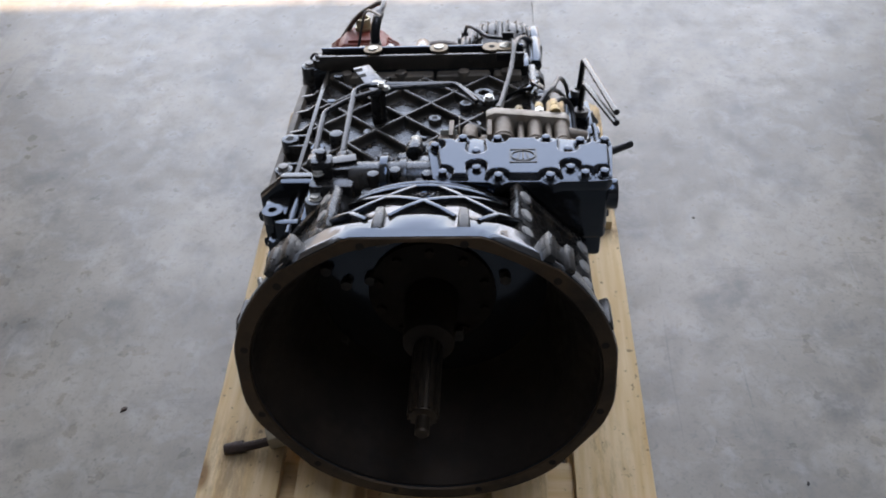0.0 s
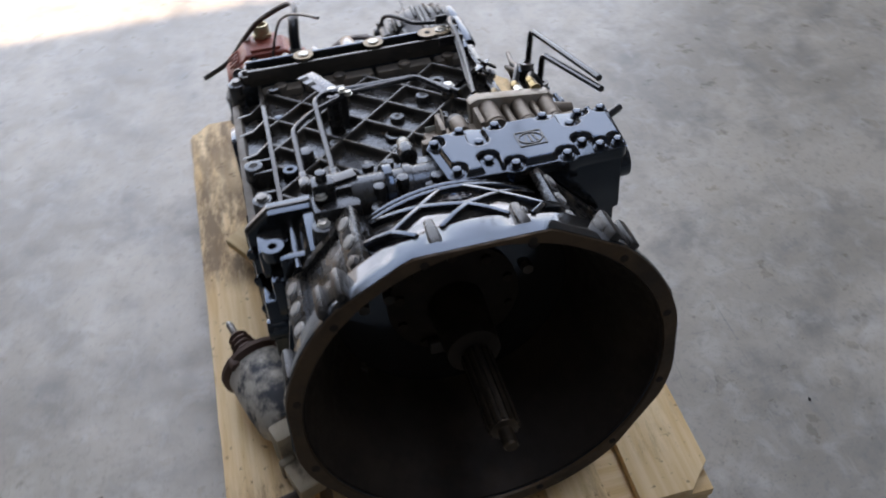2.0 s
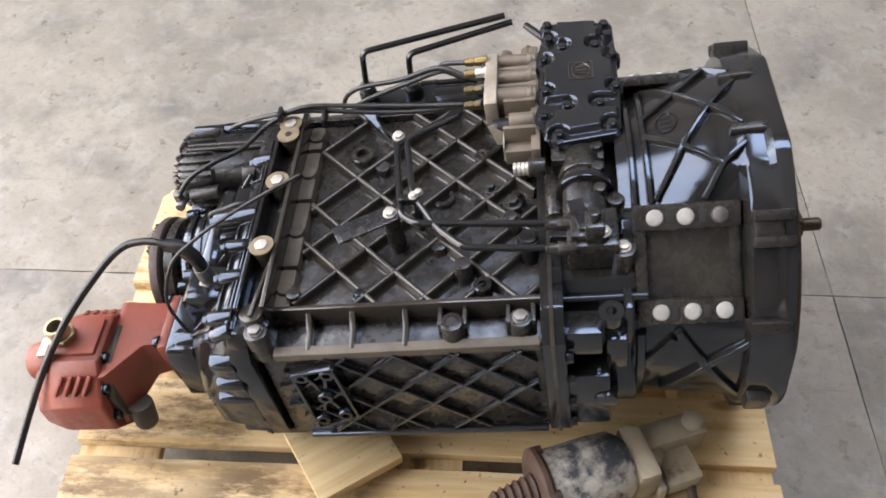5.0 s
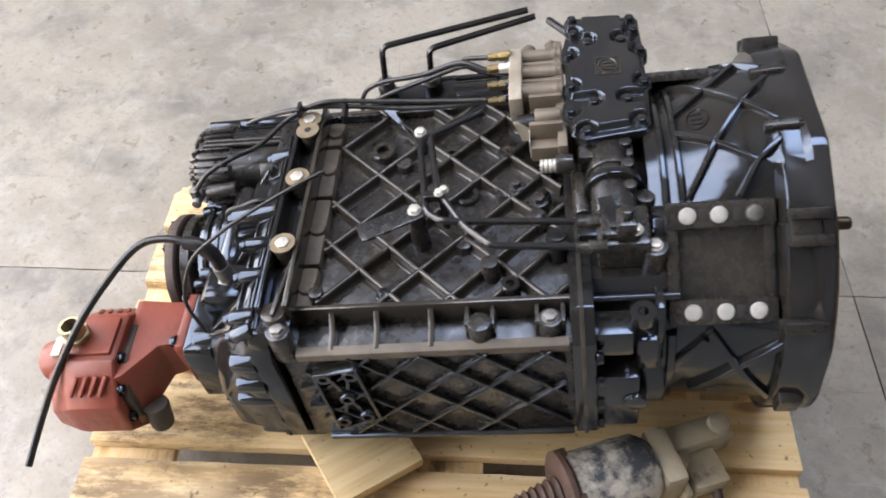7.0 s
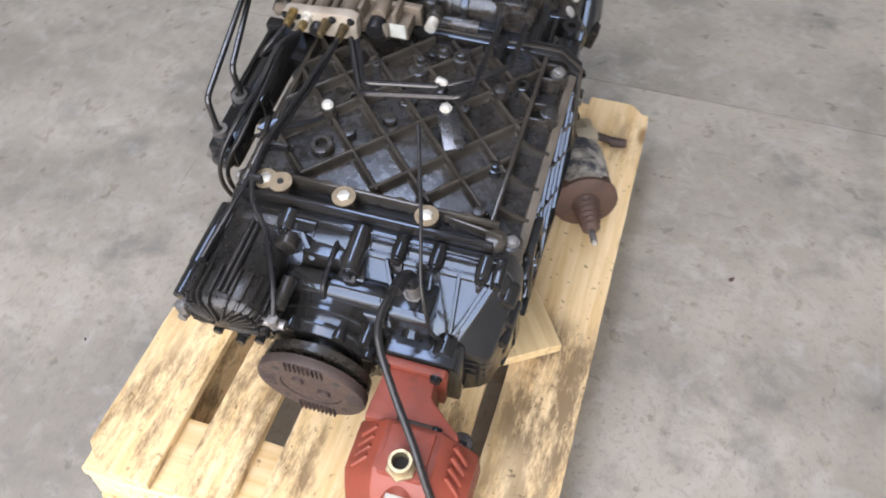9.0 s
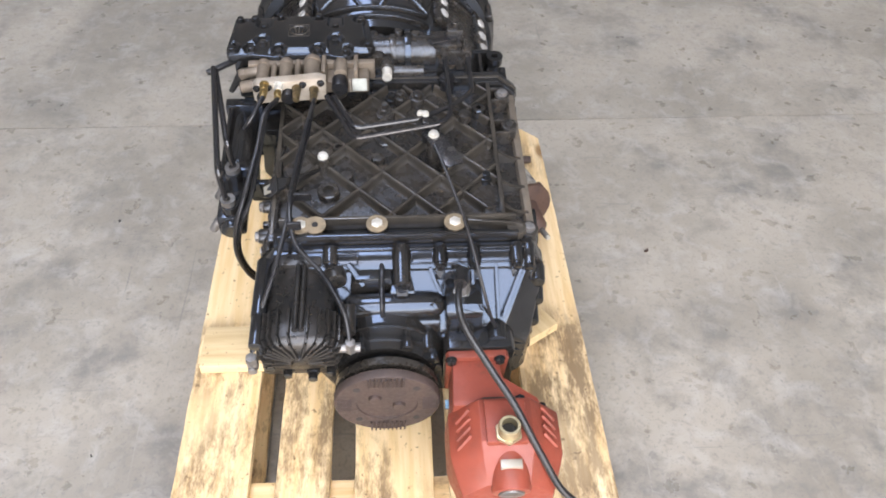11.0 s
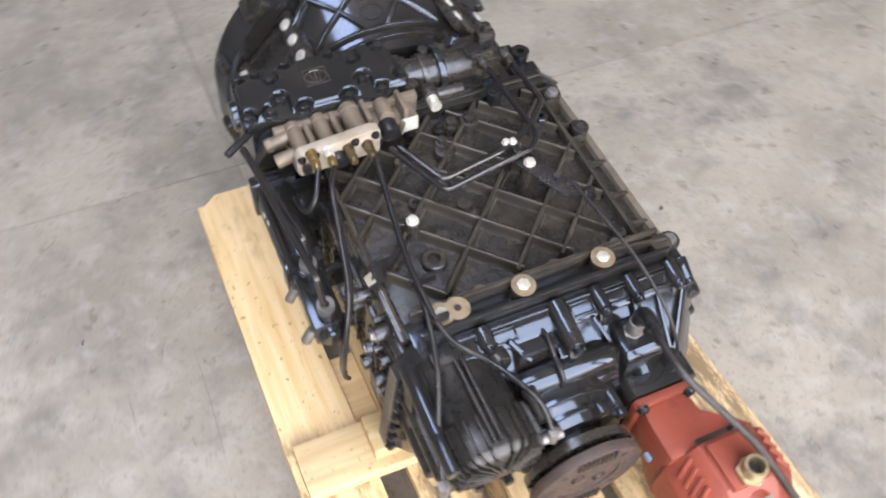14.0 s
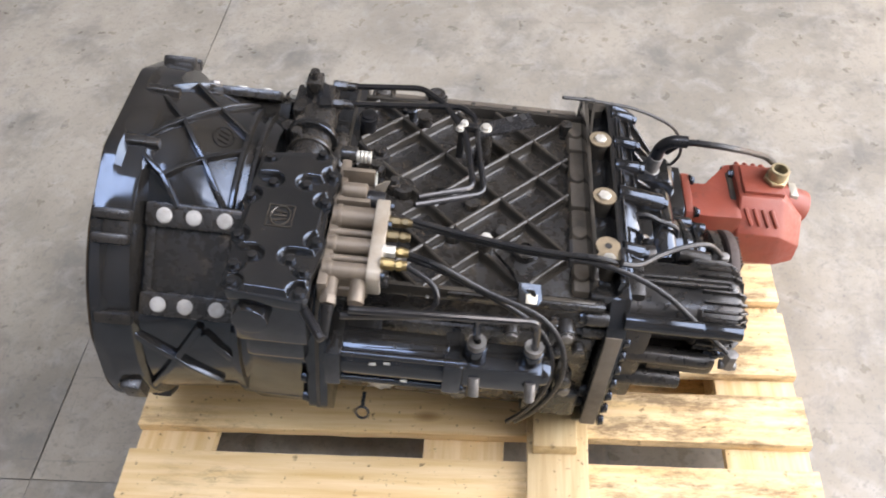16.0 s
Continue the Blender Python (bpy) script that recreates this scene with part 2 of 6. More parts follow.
def wood(name, base, dark, dirt, dirt_mix):
    """Sawn pine along the board's own y: long streaks, growth bands, knots and grey dirt."""
    m = material(name, base, 0.62, second=dark, mix=(0.36, 0.72), scale=7, rough2=0.8, bump=0.35, bump_scale=26, stretch=(9, 0.55, 9), spec=0.3)
    nt = m.node_tree
    n, link = nt.nodes, nt.links.new
    b = n["Principled BSDF"]
    tc, off = n.new("ShaderNodeTexCoord"), n.new("ShaderNodeVectorMath")
    oi = n.new("ShaderNodeObjectInfo")
    off.operation = "MULTIPLY_ADD"
    link(tc.outputs["Object"], off.inputs[0])
    off.inputs[1].default_value = (1, 1, 1)
    link(oi.outputs["Random"], off.inputs[2])
    first = b.inputs["Base Color"].links[0].from_socket

    def over(col, fac, tint):
        x = n.new("ShaderNodeMix")
        x.data_type = "RGBA"
        link(fac, x.inputs[0])
        link(col, x.inputs[6])
        x.inputs[7].default_value = (*tint, 1)
        return x.outputs[2]

    def rng(src, lo, hi, top=1.0):
        r = n.new("ShaderNodeMapRange")
        for k, v in (("From Min", lo), ("From Max", hi), ("To Min", 0.0), ("To Max", top)):
            r.inputs[k].default_value = v
        link(src, r.inputs["Value"])
        return r.outputs[0]

    knot = n.new("ShaderNodeTexVoronoi")
    sc = n.new("ShaderNodeVectorMath")
    sc.operation = "MULTIPLY"
    sc.inputs[1].default_value = (8.0, 3.4, 1.5)
    link(off.outputs[0], sc.inputs[0])
    link(sc.outputs[0], knot.inputs["Vector"])
    knot.inputs["Scale"].default_value = 1.0
    col = over(first, rng(knot.outputs["Distance"], 0.125, 0.06, 0.9), (dark[0] * 0.45, dark[1] * 0.36, dark[2] * 0.3))
    grime = n.new("ShaderNodeTexNoise")
    grime.inputs["Scale"].default_value, grime.inputs["Detail"].default_value, grime.inputs["Roughness"].default_value = 9.0, 11.0, 0.78
    along = n.new("ShaderNodeVectorMath")
    along.operation = "MULTIPLY"
    along.inputs[1].default_value = (3.2, 0.9, 3.2)
    link(off.outputs[0], along.inputs[0])
    link(along.outputs[0], grime.inputs["Vector"])
    patch = n.new("ShaderNodeTexNoise")
    patch.inputs["Scale"].default_value = 2.6
    link(off.outputs[0], patch.inputs["Vector"])
    both = n.new("ShaderNodeMath")
    both.operation = "MULTIPLY"
    link(rng(grime.outputs[0], *dirt_mix), both.inputs[0])
    sep, lift = n.new("ShaderNodeSeparateXYZ"), n.new("ShaderNodeMath")
    link(tc.outputs["Object"], sep.inputs[0])
    lift.operation = "ADD"
    link(rng(sep.outputs[1], -0.05, 0.50, 0.16), lift.inputs[0])
    link(patch.outputs[0], lift.inputs[1])
    link(rng(lift.outputs[0], 0.52, 0.68, 0.85), both.inputs[1])
    col = over(col, both.outputs[0], dirt)
    for scale, lo, hi, top in ((95.0, 0.655, 0.72, 0.70), (40.0, 0.685, 0.74, 0.65)):
        sp = n.new("ShaderNodeTexNoise")
        sp.inputs["Scale"].default_value, sp.inputs["Detail"].default_value = scale, 5.0
        link(off.outputs[0], sp.inputs["Vector"])
        col = over(col, rng(sp.outputs[0], lo, hi, top), (dirt[0] * 0.6, dirt[1] * 0.55, dirt[2] * 0.5))
    link(col, b.inputs["Base Color"])
    return m


PINE = wood("pale_pallet_pine", (0.75, 0.540, 0.315), (0.61, 0.375, 0.170), (0.170, 0.100, 0.052), (0.46, 0.60))
GRIMY = wood("grimy_pallet_pine", (0.74, 0.540, 0.325), (0.58, 0.360, 0.170), (0.135, 0.082, 0.045), (0.41, 0.55))
PLANK = wood("yellow_pine_offcut", (0.58, 0.42, 0.24), (0.44, 0.29, 0.14), (0.22, 0.15, 0.08), (0.62, 0.75))


# ---- mesh kit ----
def rot_to(d):
    return Vector(d).normalized().to_track_quat("Z", "Y").to_matrix().to_4x4()


def bevel(bm, verts, off, seg=2):
    vs = set(verts)
    es = [e for e in bm.edges if e.verts[0] in vs and e.verts[1] in vs and len(e.link_faces) == 2 and e.calc_face_angle(0) > 0.6]
    if off and es:
        bmesh.ops.bevel(bm, geom=es, offset=off, segments=seg, affect="EDGES", profile=0.6, clamp_overlap=True)


def box(bm, u, v, w, bev=0.003, m=None, seg=2):
    """A box between the limits of u, v and w, with rounded edges."""
    mat = Matrix.LocRotScale(((u[0] + u[1]) / 2, (v[0] + v[1]) / 2, (w[0] + w[1]) / 2), None, (u[1] - u[0], v[1] - v[0], w[1] - w[0]))
    r = bmesh.ops.create_cube(bm, size=1, matrix=(m @ mat) if m else mat)
    bevel(bm, r["verts"], bev, seg)


def cyl(bm, p0, p1, r0, r1=None, n=20, bev=0.0):
    p0, p1 = Vector(p0), Vector(p1)
    m = Matrix.Translation((p0 + p1) / 2) @ rot_to(p1 - p0)
    r = bmesh.ops.create_cone(bm, cap_ends=True, segments=n, radius1=r0, radius2=r0 if r1 is None else r1, depth=(p1 - p0).length, matrix=m)
    if bev:
        bevel(bm, r["verts"], bev, 2)


def prism(bm, pts, axis, a, b, bev=0.002):
    """A polygon pushed along an axis: 'w' takes (u, v), 'v' takes (u, w), 'u' takes (v, w)."""
    def at(p, h):
        return {"w": (p[0], p[1], h), "v": (p[0], h, p[1]), "u": (h, p[0], p[1])}[axis]
    lo, hi = [bm.verts.new(at(p, a)) for p in pts], [bm.verts.new(at(p, b)) for p in pts]
    fs = [bm.faces.new(lo), bm.faces.new(hi)]
    for i in range(len(pts)):
        fs.append(bm.faces.new((lo[i], lo[(i + 1) % len(pts)], hi[(i + 1) % len(pts)], hi[i])))
    bmesh.ops.recalc_face_normals(bm, faces=fs)
    bevel(bm, lo + hi, bev)


def loft(bm, rings, bev=0.0):
    vs = [[bm.verts.new(p) for p in ring] for ring in rings]
    fs = [bm.faces.new(vs[0]), bm.faces.new(vs[-1])]
    for a, b in zip(vs, vs[1:]):
        for i in range(len(a)):
            j = (i + 1) % len(a)
            fs.append(bm.faces.new((a[i], a[j], b[j], b[i])))
    bmesh.ops.recalc_face_normals(bm, faces=fs)
    bevel(bm, [v for r in vs for v in r], bev)


def revolve(bm, profile, n=64, c=(0, 0), axis="v"):
    """A closed profile of (radius, along) turned about an axis through c."""
    rings = []
    for i in range(n):
        a = 2 * math.pi * i / n
        s, k = math.sin(a), math.cos(a)
        if axis == "v":
            rings.append([bm.verts.new((c[0] + r * s, h, c[1] + r * k)) for r, h in profile])
        else:
            rings.append([bm.verts.new((c[0] + r * s, c[1] + r * k, h)) for r, h in profile])
    fs = []
    for i in range(n):
        a, b = rings[i], rings[(i + 1) % n]
        for j in range(len(profile)):
            k = (j + 1) % len(profile)
            if profile[j][0] == 0 and profile[k][0] == 0:
                continue
            fs.append(bm.faces.new((a[j], a[k], b[k], b[j])))
    bmesh.ops.remove_doubles(bm, verts=[v for r in rings for v in r], dist=1e-6)
    bmesh.ops.recalc_face_normals(bm, faces=[f for f in fs if f.is_valid])


def smooth_line(pts, sub=6):
    p = [Vector(q) for q in pts]
    p = [p[0] * 2 - p[1]] + p + [p[-1] * 2 - p[-2]]
    out = []
    for i in range(1, len(p) - 2):
        for k in range(sub):
            t = k / sub
            a, b, c, d = p[i - 1 : i + 3]
            out.append(0.5 * (2 * b + (c - a) * t + (2 * a - 5 * b + 4 * c - d) * t * t + (3 * b - a - 3 * c + d) * t ** 3))
    return out + [p[-2]]


def rounded(pts, r=0.015, n=4):
    """A line of straight runs with its corners rounded, as a bent pipe has."""
    p = [Vector(q) for q in pts]
    out = [p[0]]
    for a, b, c in zip(p, p[1:], p[2:]):
        d0, d1 = min(r, (a - b).length / 2.1), min(r, (c - b).length / 2.1)
        s, e = b + (a - b).normalized() * d0, b + (c - b).normalized() * d1
        for k in range(n + 1):
            t = k / n
            out.append((1 - t) ** 2 * s + 2 * t * (1 - t) * b + t * t * e)
    return out + [p[-1]]


def tube(bm, line, r, n=10):
    """A round bar along a line of points; r may be a function of the way along, 0 to 1."""
    rings, up = [], Vector((0.13, 0.21, 0.97))
    for i, p in enumerate(line):
        d = (line[min(i + 1, len(line) - 1)] - line[max(i - 1, 0)]).normalized()
        x = up.cross(d)
        x = x.normalized() if x.length > 1e-4 else d.orthogonal().normalized()
        y = d.cross(x)
        up = y
        rad = r(i / (len(line) - 1)) if callable(r) else r
        rings.append([p + x * (rad * math.cos(2 * math.pi * k / n)) + y * (rad * math.sin(2 * math.pi * k / n)) for k in range(n)])
    loft(bm, rings)


def bar(bm, p0, p1, width, height, up, bev=0.0015, taper=1.0):
    """A bar on the line p0 to p1, its foot on that line, rising by height along up."""
    p0, p1, up = Vector(p0), Vector(p1), Vector(up).normalized()
    d = (p1 - p0).normalized()
    s = d.cross(up).normalized() * (width / 2)
    h = up * height
    a, b = [p0 - s, p0 + s, p0 + s * taper + h, p0 - s * taper + h], [p1 - s, p1 + s, p1 + s * taper + h, p1 - s * taper + h]
    loft(bm, [a, b], bev)


def mesh_of(name, bm, mat, angle=35):
    me = bpy.data.meshes.new(name)
    bm.to_mesh(me)
    bm.free()
    me.materials.append(mat)
    for p in me.polygons:
        p.use_smooth = True
    me.set_sharp_from_angle(angle=math.radians(angle))
    return me


def part(name, bm, mat, parent=None, label="", angle=35):
    ob = new(name, mesh_of(name, bm, mat, angle))
    ob.parent = parent
    return tagged(ob, label)


def islands(bm):
    """The separate closed shapes in a mesh, largest first."""
    seen, out = set(), []
    for v in bm.verts:
        if v in seen:
            continue
        seen.add(v)
        todo, got = [v], []
        while todo:
            x = todo.pop()
            got.append(x)
            for e in x.link_edges:
                y = e.other_vert(x)
                if y not in seen:
                    seen.add(y)
                    todo.append(y)
        out.append(got)

    def size(vs):
        c = [[v.co[k] for v in vs] for k in range(3)]
        return math.prod(max(a) - min(a) + 1e-4 for a in c)

    return sorted(out, key=size, reverse=True)


def parts(name, bm, mat, parent=None, label="", angle=35, main=None):
    """Every closed shape of bm as a mesh of its own; with main, the largest bears that name and the others are its children."""
    bm.verts.ensure_lookup_table()
    first, groups = None, islands(bm)
    for vs in groups:
        sub, at = bmesh.new(), {}
        for v in vs:
            at[v] = sub.verts.new(v.co)
        for f in {f for v in vs for f in v.link_faces}:
            sub.faces.new([at[v] for v in f.verts])
        bmesh.ops.recalc_face_normals(sub, faces=sub.faces)
        if main and first is None:
            first = part(main, sub, mat, parent, label, angle)
        else:
            ob = part(name, sub, mat, first or parent, "" if main else label, angle)
    bm.free()
    return first


def piece(name, me, parent, m):
    ob = new(name, me)
    ob.parent = parent
    ob.matrix_local = m
    return ob


def thing(name, m, label, category, group="", kind=""):
    ob = new(name)
    ob.empty_display_size = 0.1
    ob.matrix_world = m
    return tagged(ob, label, category, group, kind)


def made(fn, *args, **kw):
    bm = bmesh.new()
    fn(bm, *args, **kw)
    return bm
# ---- large structure ----
def structure(name, bm, mat, label, category):
    ob = part(name, bm, mat, None, label)
    return tagged(ob, "", category, "", "structure")


JX, JY = 0.26, -0.853
floor = tagged(new("floor"), "grey worn concrete floor with saw-cut joints", "floor", "", "structure")


def slab_edge(a, b, k, n):
    """Points from a to b with a chipped, slightly wandering line."""
    out = []
    for i in range(n):
        t = i / n
        p = Vector(a).lerp(Vector(b), t)
        side = Vector((b[1] - a[1], a[0] - b[0])).normalized()
        j = noise.noise(Vector((p.x * 9, p.y * 9, k))) * 0.0018 + noise.noise(Vector((p.x * 47, p.y * 47, k))) * 0.0020
        out.append(p + side * j)
    return out


def slab(k, x0, x1, y0, y1):
    g = 0.0013
    c = [(x0 + g, y0 + g), (x1 - g, y0 + g), (x1 - g, y1 - g), (x0 + g, y1 - g)]
    ring = []
    for i in range(4):
        ring += slab_edge(c[i], c[(i + 1) % 4], k, 160)
    bm = bmesh.new()
    top = [bm.verts.new((p.x, p.y, 0)) for p in ring]
    low = [bm.verts.new((p.x, p.y, -0.010)) for p in ring]
    bm.faces.new(top)
    for i in range(len(top)):
        j = (i + 1) % len(top)
        bm.faces.new((low[i], low[j], top[j], top[i]))
    bmesh.ops.recalc_face_normals(bm, faces=bm.faces)
    return part("slab", bm, CONCRETE, floor)


HX0, HX1, HY0 = -8.0, 7.0, -9.0
for k, (x0, x1, y0, y1) in enumerate(((HX0, JX, HY0, JY), (JX, HX1, HY0, JY), (HX0, JX, JY, DOOR_Y), (JX, HX1, JY, DOOR_Y))):
    slab(k * 7.3, x0, x1, y0, y1)
structure("ground", made(box, (-60, 60), (-60, 60), (-0.25, -0.006), 0), JOINT, "dark ground below the slabs and outside", "ground")
structure("pavement", made(box, (-30, 30), (DOOR_Y + 0.25, 40), (-0.2, -0.004), 0), YARD, "pale concrete yard outside the door", "pavement")
# Added block, never in view: its west edge ends the sun patch indoors.
structure("backdrop_building", made(prism, [(2.90, 5.0), (24, 5.0), (24, 18), (11.34, 18)], "w", -0.1, 16, 0), WALLPAINT, "unseen pale block added outside the door to cut off the sun", "building")
for name, u, v in (("wall_west", (HX0 - 0.2, HX0), (HY0, DOOR_Y + 0.2)), ("wall_east", (HX1, HX1 + 0.2), (HY0, DOOR_Y + 0.2)), ("wall_south", (HX0 - 0.2, HX1 + 0.2), (HY0 - 0.2, HY0))):
    structure(name, made(box, u, v, (-0.05, ROOF_Z), 0), WALLPAINT, "plain painted hall wall", "wall")
bm = bmesh.new()
box(bm, (HX0, DOOR_L), (DOOR_Y, DOOR_Y + 0.2), (-0.05, ROOF_Z), 0)
box(bm, (DOOR_R, HX1), (DOOR_Y, DOOR_Y + 0.2), (-0.05, ROOF_Z), 0)
box(bm, (DOOR_L, DOOR_R), (DOOR_Y, DOOR_Y + 0.2), (DOOR_H, ROOF_Z), 0)
structure("wall_north", bm, WALLPAINT, "painted hall wall with a wide open doorway", "wall")
bm = bmesh.new()
for u, v in (((HX0 - 0.2, SKY_X[0]), (HY0 - 0.2, DOOR_Y + 0.2)), ((SKY_X[1], HX1 + 0.2), (HY0 - 0.2, DOOR_Y + 0.2)), ((SKY_X[0], SKY_X[1]), (HY0 - 0.2, SKY_Y[0])), ((SKY_X[0], SKY_X[1]), (SKY_Y[1], DOOR_Y + 0.2))):
    box(bm, u, v, (ROOF_Z, ROOF_Z + 0.15), 0)
structure("ceiling", bm, ROOF, "pale hall roof lining with an opening for the added fill lamp", "ceiling")
# Unseen opaque lid, added to keep direct sun out above the fill lamp.
structure("skylight", made(box, (SKY_X[0] - 0.05, SKY_X[1] + 0.05), (SKY_Y[0] - 0.05, SKY_Y[1] + 0.05), (ROOF_Z + 0.152, ROOF_Z + 0.175), 0), PANEL, "unseen pale lid added over the overhead fill lamp", "skylight")
bm = bmesh.new()
for u in ((DOOR_L, DOOR_L + 0.06), (DOOR_R - 0.06, DOOR_R)):
    box(bm, u, (DOOR_Y - 0.02, DOOR_Y + 0.22), (-0.004, DOOR_H), 0.004)
for x in (1.08, 1.30):
    cyl(bm, (x, DOOR_Y + 0.1, 0.0), (x, DOOR_Y + 0.1, DOOR_H), 0.012, n=12)
structure("door_frame", bm, FRAME, "grey steel frame of the open doorway", "door frame")


# ---- pallet ----
PT = 0.150
pallet = thing("pallet", pose(0, 0, 0), "worn pine shipping pallet with grey dirt stains", "pallet")


def board(name, x0, x1, y0, y1, z0, z1, mat, parent, along="y", chamfer=(), k=0.0):
    """A sawn board of its own length along its own y; corners in chamfer are cut off."""
    L_, W_ = (y1 - y0, x1 - x0) if along == "y" else (x1 - x0, y1 - y0)
    T = z1 - z0
    c = 0.045
    corner = {"a": (-W_ / 2, -L_ / 2), "b": (W_ / 2, -L_ / 2), "c": (W_ / 2, L_ / 2), "d": (-W_ / 2, L_ / 2)}
    pts = []
    order = "abcd"
    for i, q in enumerate(order):
        x, y = corner[q]
        if q in chamfer:
            cut = {"a": [(x, y + c), (x + c, y)], "b": [(x - c, y), (x, y + c)], "c": [(x, y - c), (x - c, y)], "d": [(x + c, y), (x, y - c)]}[q]
            pts += cut
        else:
            pts.append((x, y))
        nx, ny = corner[order[(i + 1) % 4]]
        ex, ey = pts[-1]
        steps = max(2, int(Vector((nx - ex, ny - ey)).length / 0.05))
        for s in range(1, steps):
            t = s / steps
            px, py = ex + (nx - ex) * t, ey + (ny - ey) * t
            if abs(px - ex) + abs(py - ey) > c and abs(px - nx) + abs(py - ny) > c:
                j = noise.noise(Vector((px * 14 + k, py * 14, k * 3.1))) * 0.0022
                pts.append((px + (j if i % 2 else 0), py + (0 if i % 2 else j)))
    bm = bmesh.new()
    prism(bm, pts, "w", -T / 2, T / 2, 0.0025)
    ob = part(name, bm, mat, parent)
    ob.matrix_local = pose((x0 + x1) / 2, (y0 + y1) / 2, (z0 + z1) / 2, 0, 0, 0 if along == "y" else 90)
    return ob


TOPS = ((-0.400, -0.256, "ad"), (-0.226, -0.098, ""), (-0.070, 0.074, ""), (0.118, 0.216, ""), (0.264, 0.400, "bc"))
for i, (x0, x1, ch) in enumerate(TOPS):
    board("top_board", x0, x1, -0.600, 0.600, PT - 0.022, PT, GRIMY if i == 0 else PINE, pallet, "y", ch, 1.7 * i)
for i, (y0, y1) in enumerate(((-0.598, -0.456), (-0.072, 0.072), (0.456, 0.598))):
    board("cross_board", -0.398, 0.398, y0, y1, PT - 0.045, PT - 0.0225, PINE, pallet, "x", "", 3.3 + i)
for i, x in enumerate((-0.325, 0.0, 0.330)):
    for j, y in enumerate((-0.527, 0.0, 0.527)):
        board("block", x - 0.068, x + 0.068, y - 0.066, y + 0.066, 0.0225, PT - 0.0455, PINE, pallet, "y", "", 5.1 + i * 3 + j)
for i, (x0, x1) in enumerate(((-0.395, -0.255), (-0.07, 0.07), (0.262, 0.395))):
    board("bottom_board", x0, x1, -0.598, 0.598, 0.0, 0.022, PINE, pallet, "y", "", 9.1 + i)

# planks under the gearbox
plank_l = thing("plank", pose(-0.250, 0.122, 0, 0, 0, 34), "yellow pine offcut wedged under the gearbox", "plank", "support planks")
board("offcut", -0.06, 0.085, -0.075, 0.075, PT + 0.026, PT + 0.048, PLANK, plank_l, "y", "", 2.2)
board("packer", -0.02, 0.08, -0.06, 0.06, PT, PT + 0.0255, PLANK, plank_l, "y", "", 4.2)
plank_r = thing("plank", pose(0, 0, 0), "pale pine plank laid across the pallet under the gearbox", "plank", "support planks")
board("offcut", 0.02, 0.386, 0.112, 0.216, PT, PT + 0.024, PLANK, plank_r, "x", "", 6.2)
board("packer", 0.10, 0.262, 0.122, 0.196, PT + 0.0245, PT + 0.052, PLANK, plank_r, "x", "", 7.2)
bearer = thing("plank", pose(0, 0, 0), "short pine bearer under the bell housing", "plank", "support planks")
board("offcut", -0.06, 0.11, -0.478, -0.41, PT, PT + 0.036, PLANK, bearer, "x", "", 8.2)


# ---- the gearbox: its own frame has v along the shaft to the rear, w up, from the middle of the bell's mouth ----
gearbox = thing("gearbox", pose(0.024, -0.505, 0.470, -7.8, 0, 0), "used black-painted truck gearbox resting on wooden planks on a pallet", "gearbox")


def bolt_mesh(name, r, h, mat, washer=0.0, n=6):
    bm = bmesh.new()
    if washer:
        cyl(bm, (0, 0, 0), (0, 0, 0.0035), washer, n=24, bev=0.0008)
    cyl(bm, (0, 0, 0), (0, 0, h + (0.0035 if washer else 0)), r, n=n, bev=0.0012)
    cyl(bm, (0, 0, 0), (0, 0, h * 0.25 + (0.0035 if washer else 0)), r * 1.18, n=20)
    return mesh_of(name, bm, mat)


BOLT_BLACK = bolt_mesh("bolt", 0.0085, 0.009, BLACK)
BOLT_SMALL = bolt_mesh("bolt", 0.006, 0.006, BLACK)
BOLT_ZINC = bolt_mesh("bolt", 0.0085, 0.007, ZINC)
CLAMP_BOLT = bolt_mesh("bolt", 0.0058, 0.006, ZINC)
BOLT_DULL = bolt_mesh("bolt", 0.0095, 0.007, STEEL)


def bolt(me, at, d, parent, name="bolt"):
    return piece(name, me, parent, Matrix.Translation(at) @ rot_to(d))


# bell housing
def bell_r(v):
    return 0.262 - 0.16 * min(max(v, 0.0), 0.2) * 0.55


def crown_r(a, v, r):
    """Between the two side faces the crown of the bell slopes down towards the rear."""
    k = min(max((38.0 - abs(math.degrees(a) - 1.0)) / 5.0, 0.0), 1.0)
    return r + k * (min(r, 0.262 - 0.40 * max(v - 0.050, 0.0)) - r)


def on_bell(deg, v, lift=0.0):
    a = math.radians(deg)
    return Vector((math.sin(a), 0, math.cos(a))) * (crown_r(a, v, bell_r(v)) + lift) + Vector((0, v, 0))


def bell_cut(a, r, v):
    """The round wall is flattened behind the slanted side faces."""
    off = abs(abs(a) - math.radians(46.6))
    return min(r, 0.2335 / math.cos(off)) if v > 0.032 and off < math.radians(24) else r


def rim_cut(a, r):
    """The front flange is cut straight at the top and in shorter facets down its sides."""
    d = abs(math.degrees(a))
    for mid, half, reach in ((0.0, 19.0, 0.2670), (29.5, 10.5, 0.2765), (88.0, 11.0, 0.2775), (123.0, 13.0, 0.2755)):
        if abs(d - mid) < half:
            r = min(r, reach / math.cos(math.radians(d - mid)))
    return r


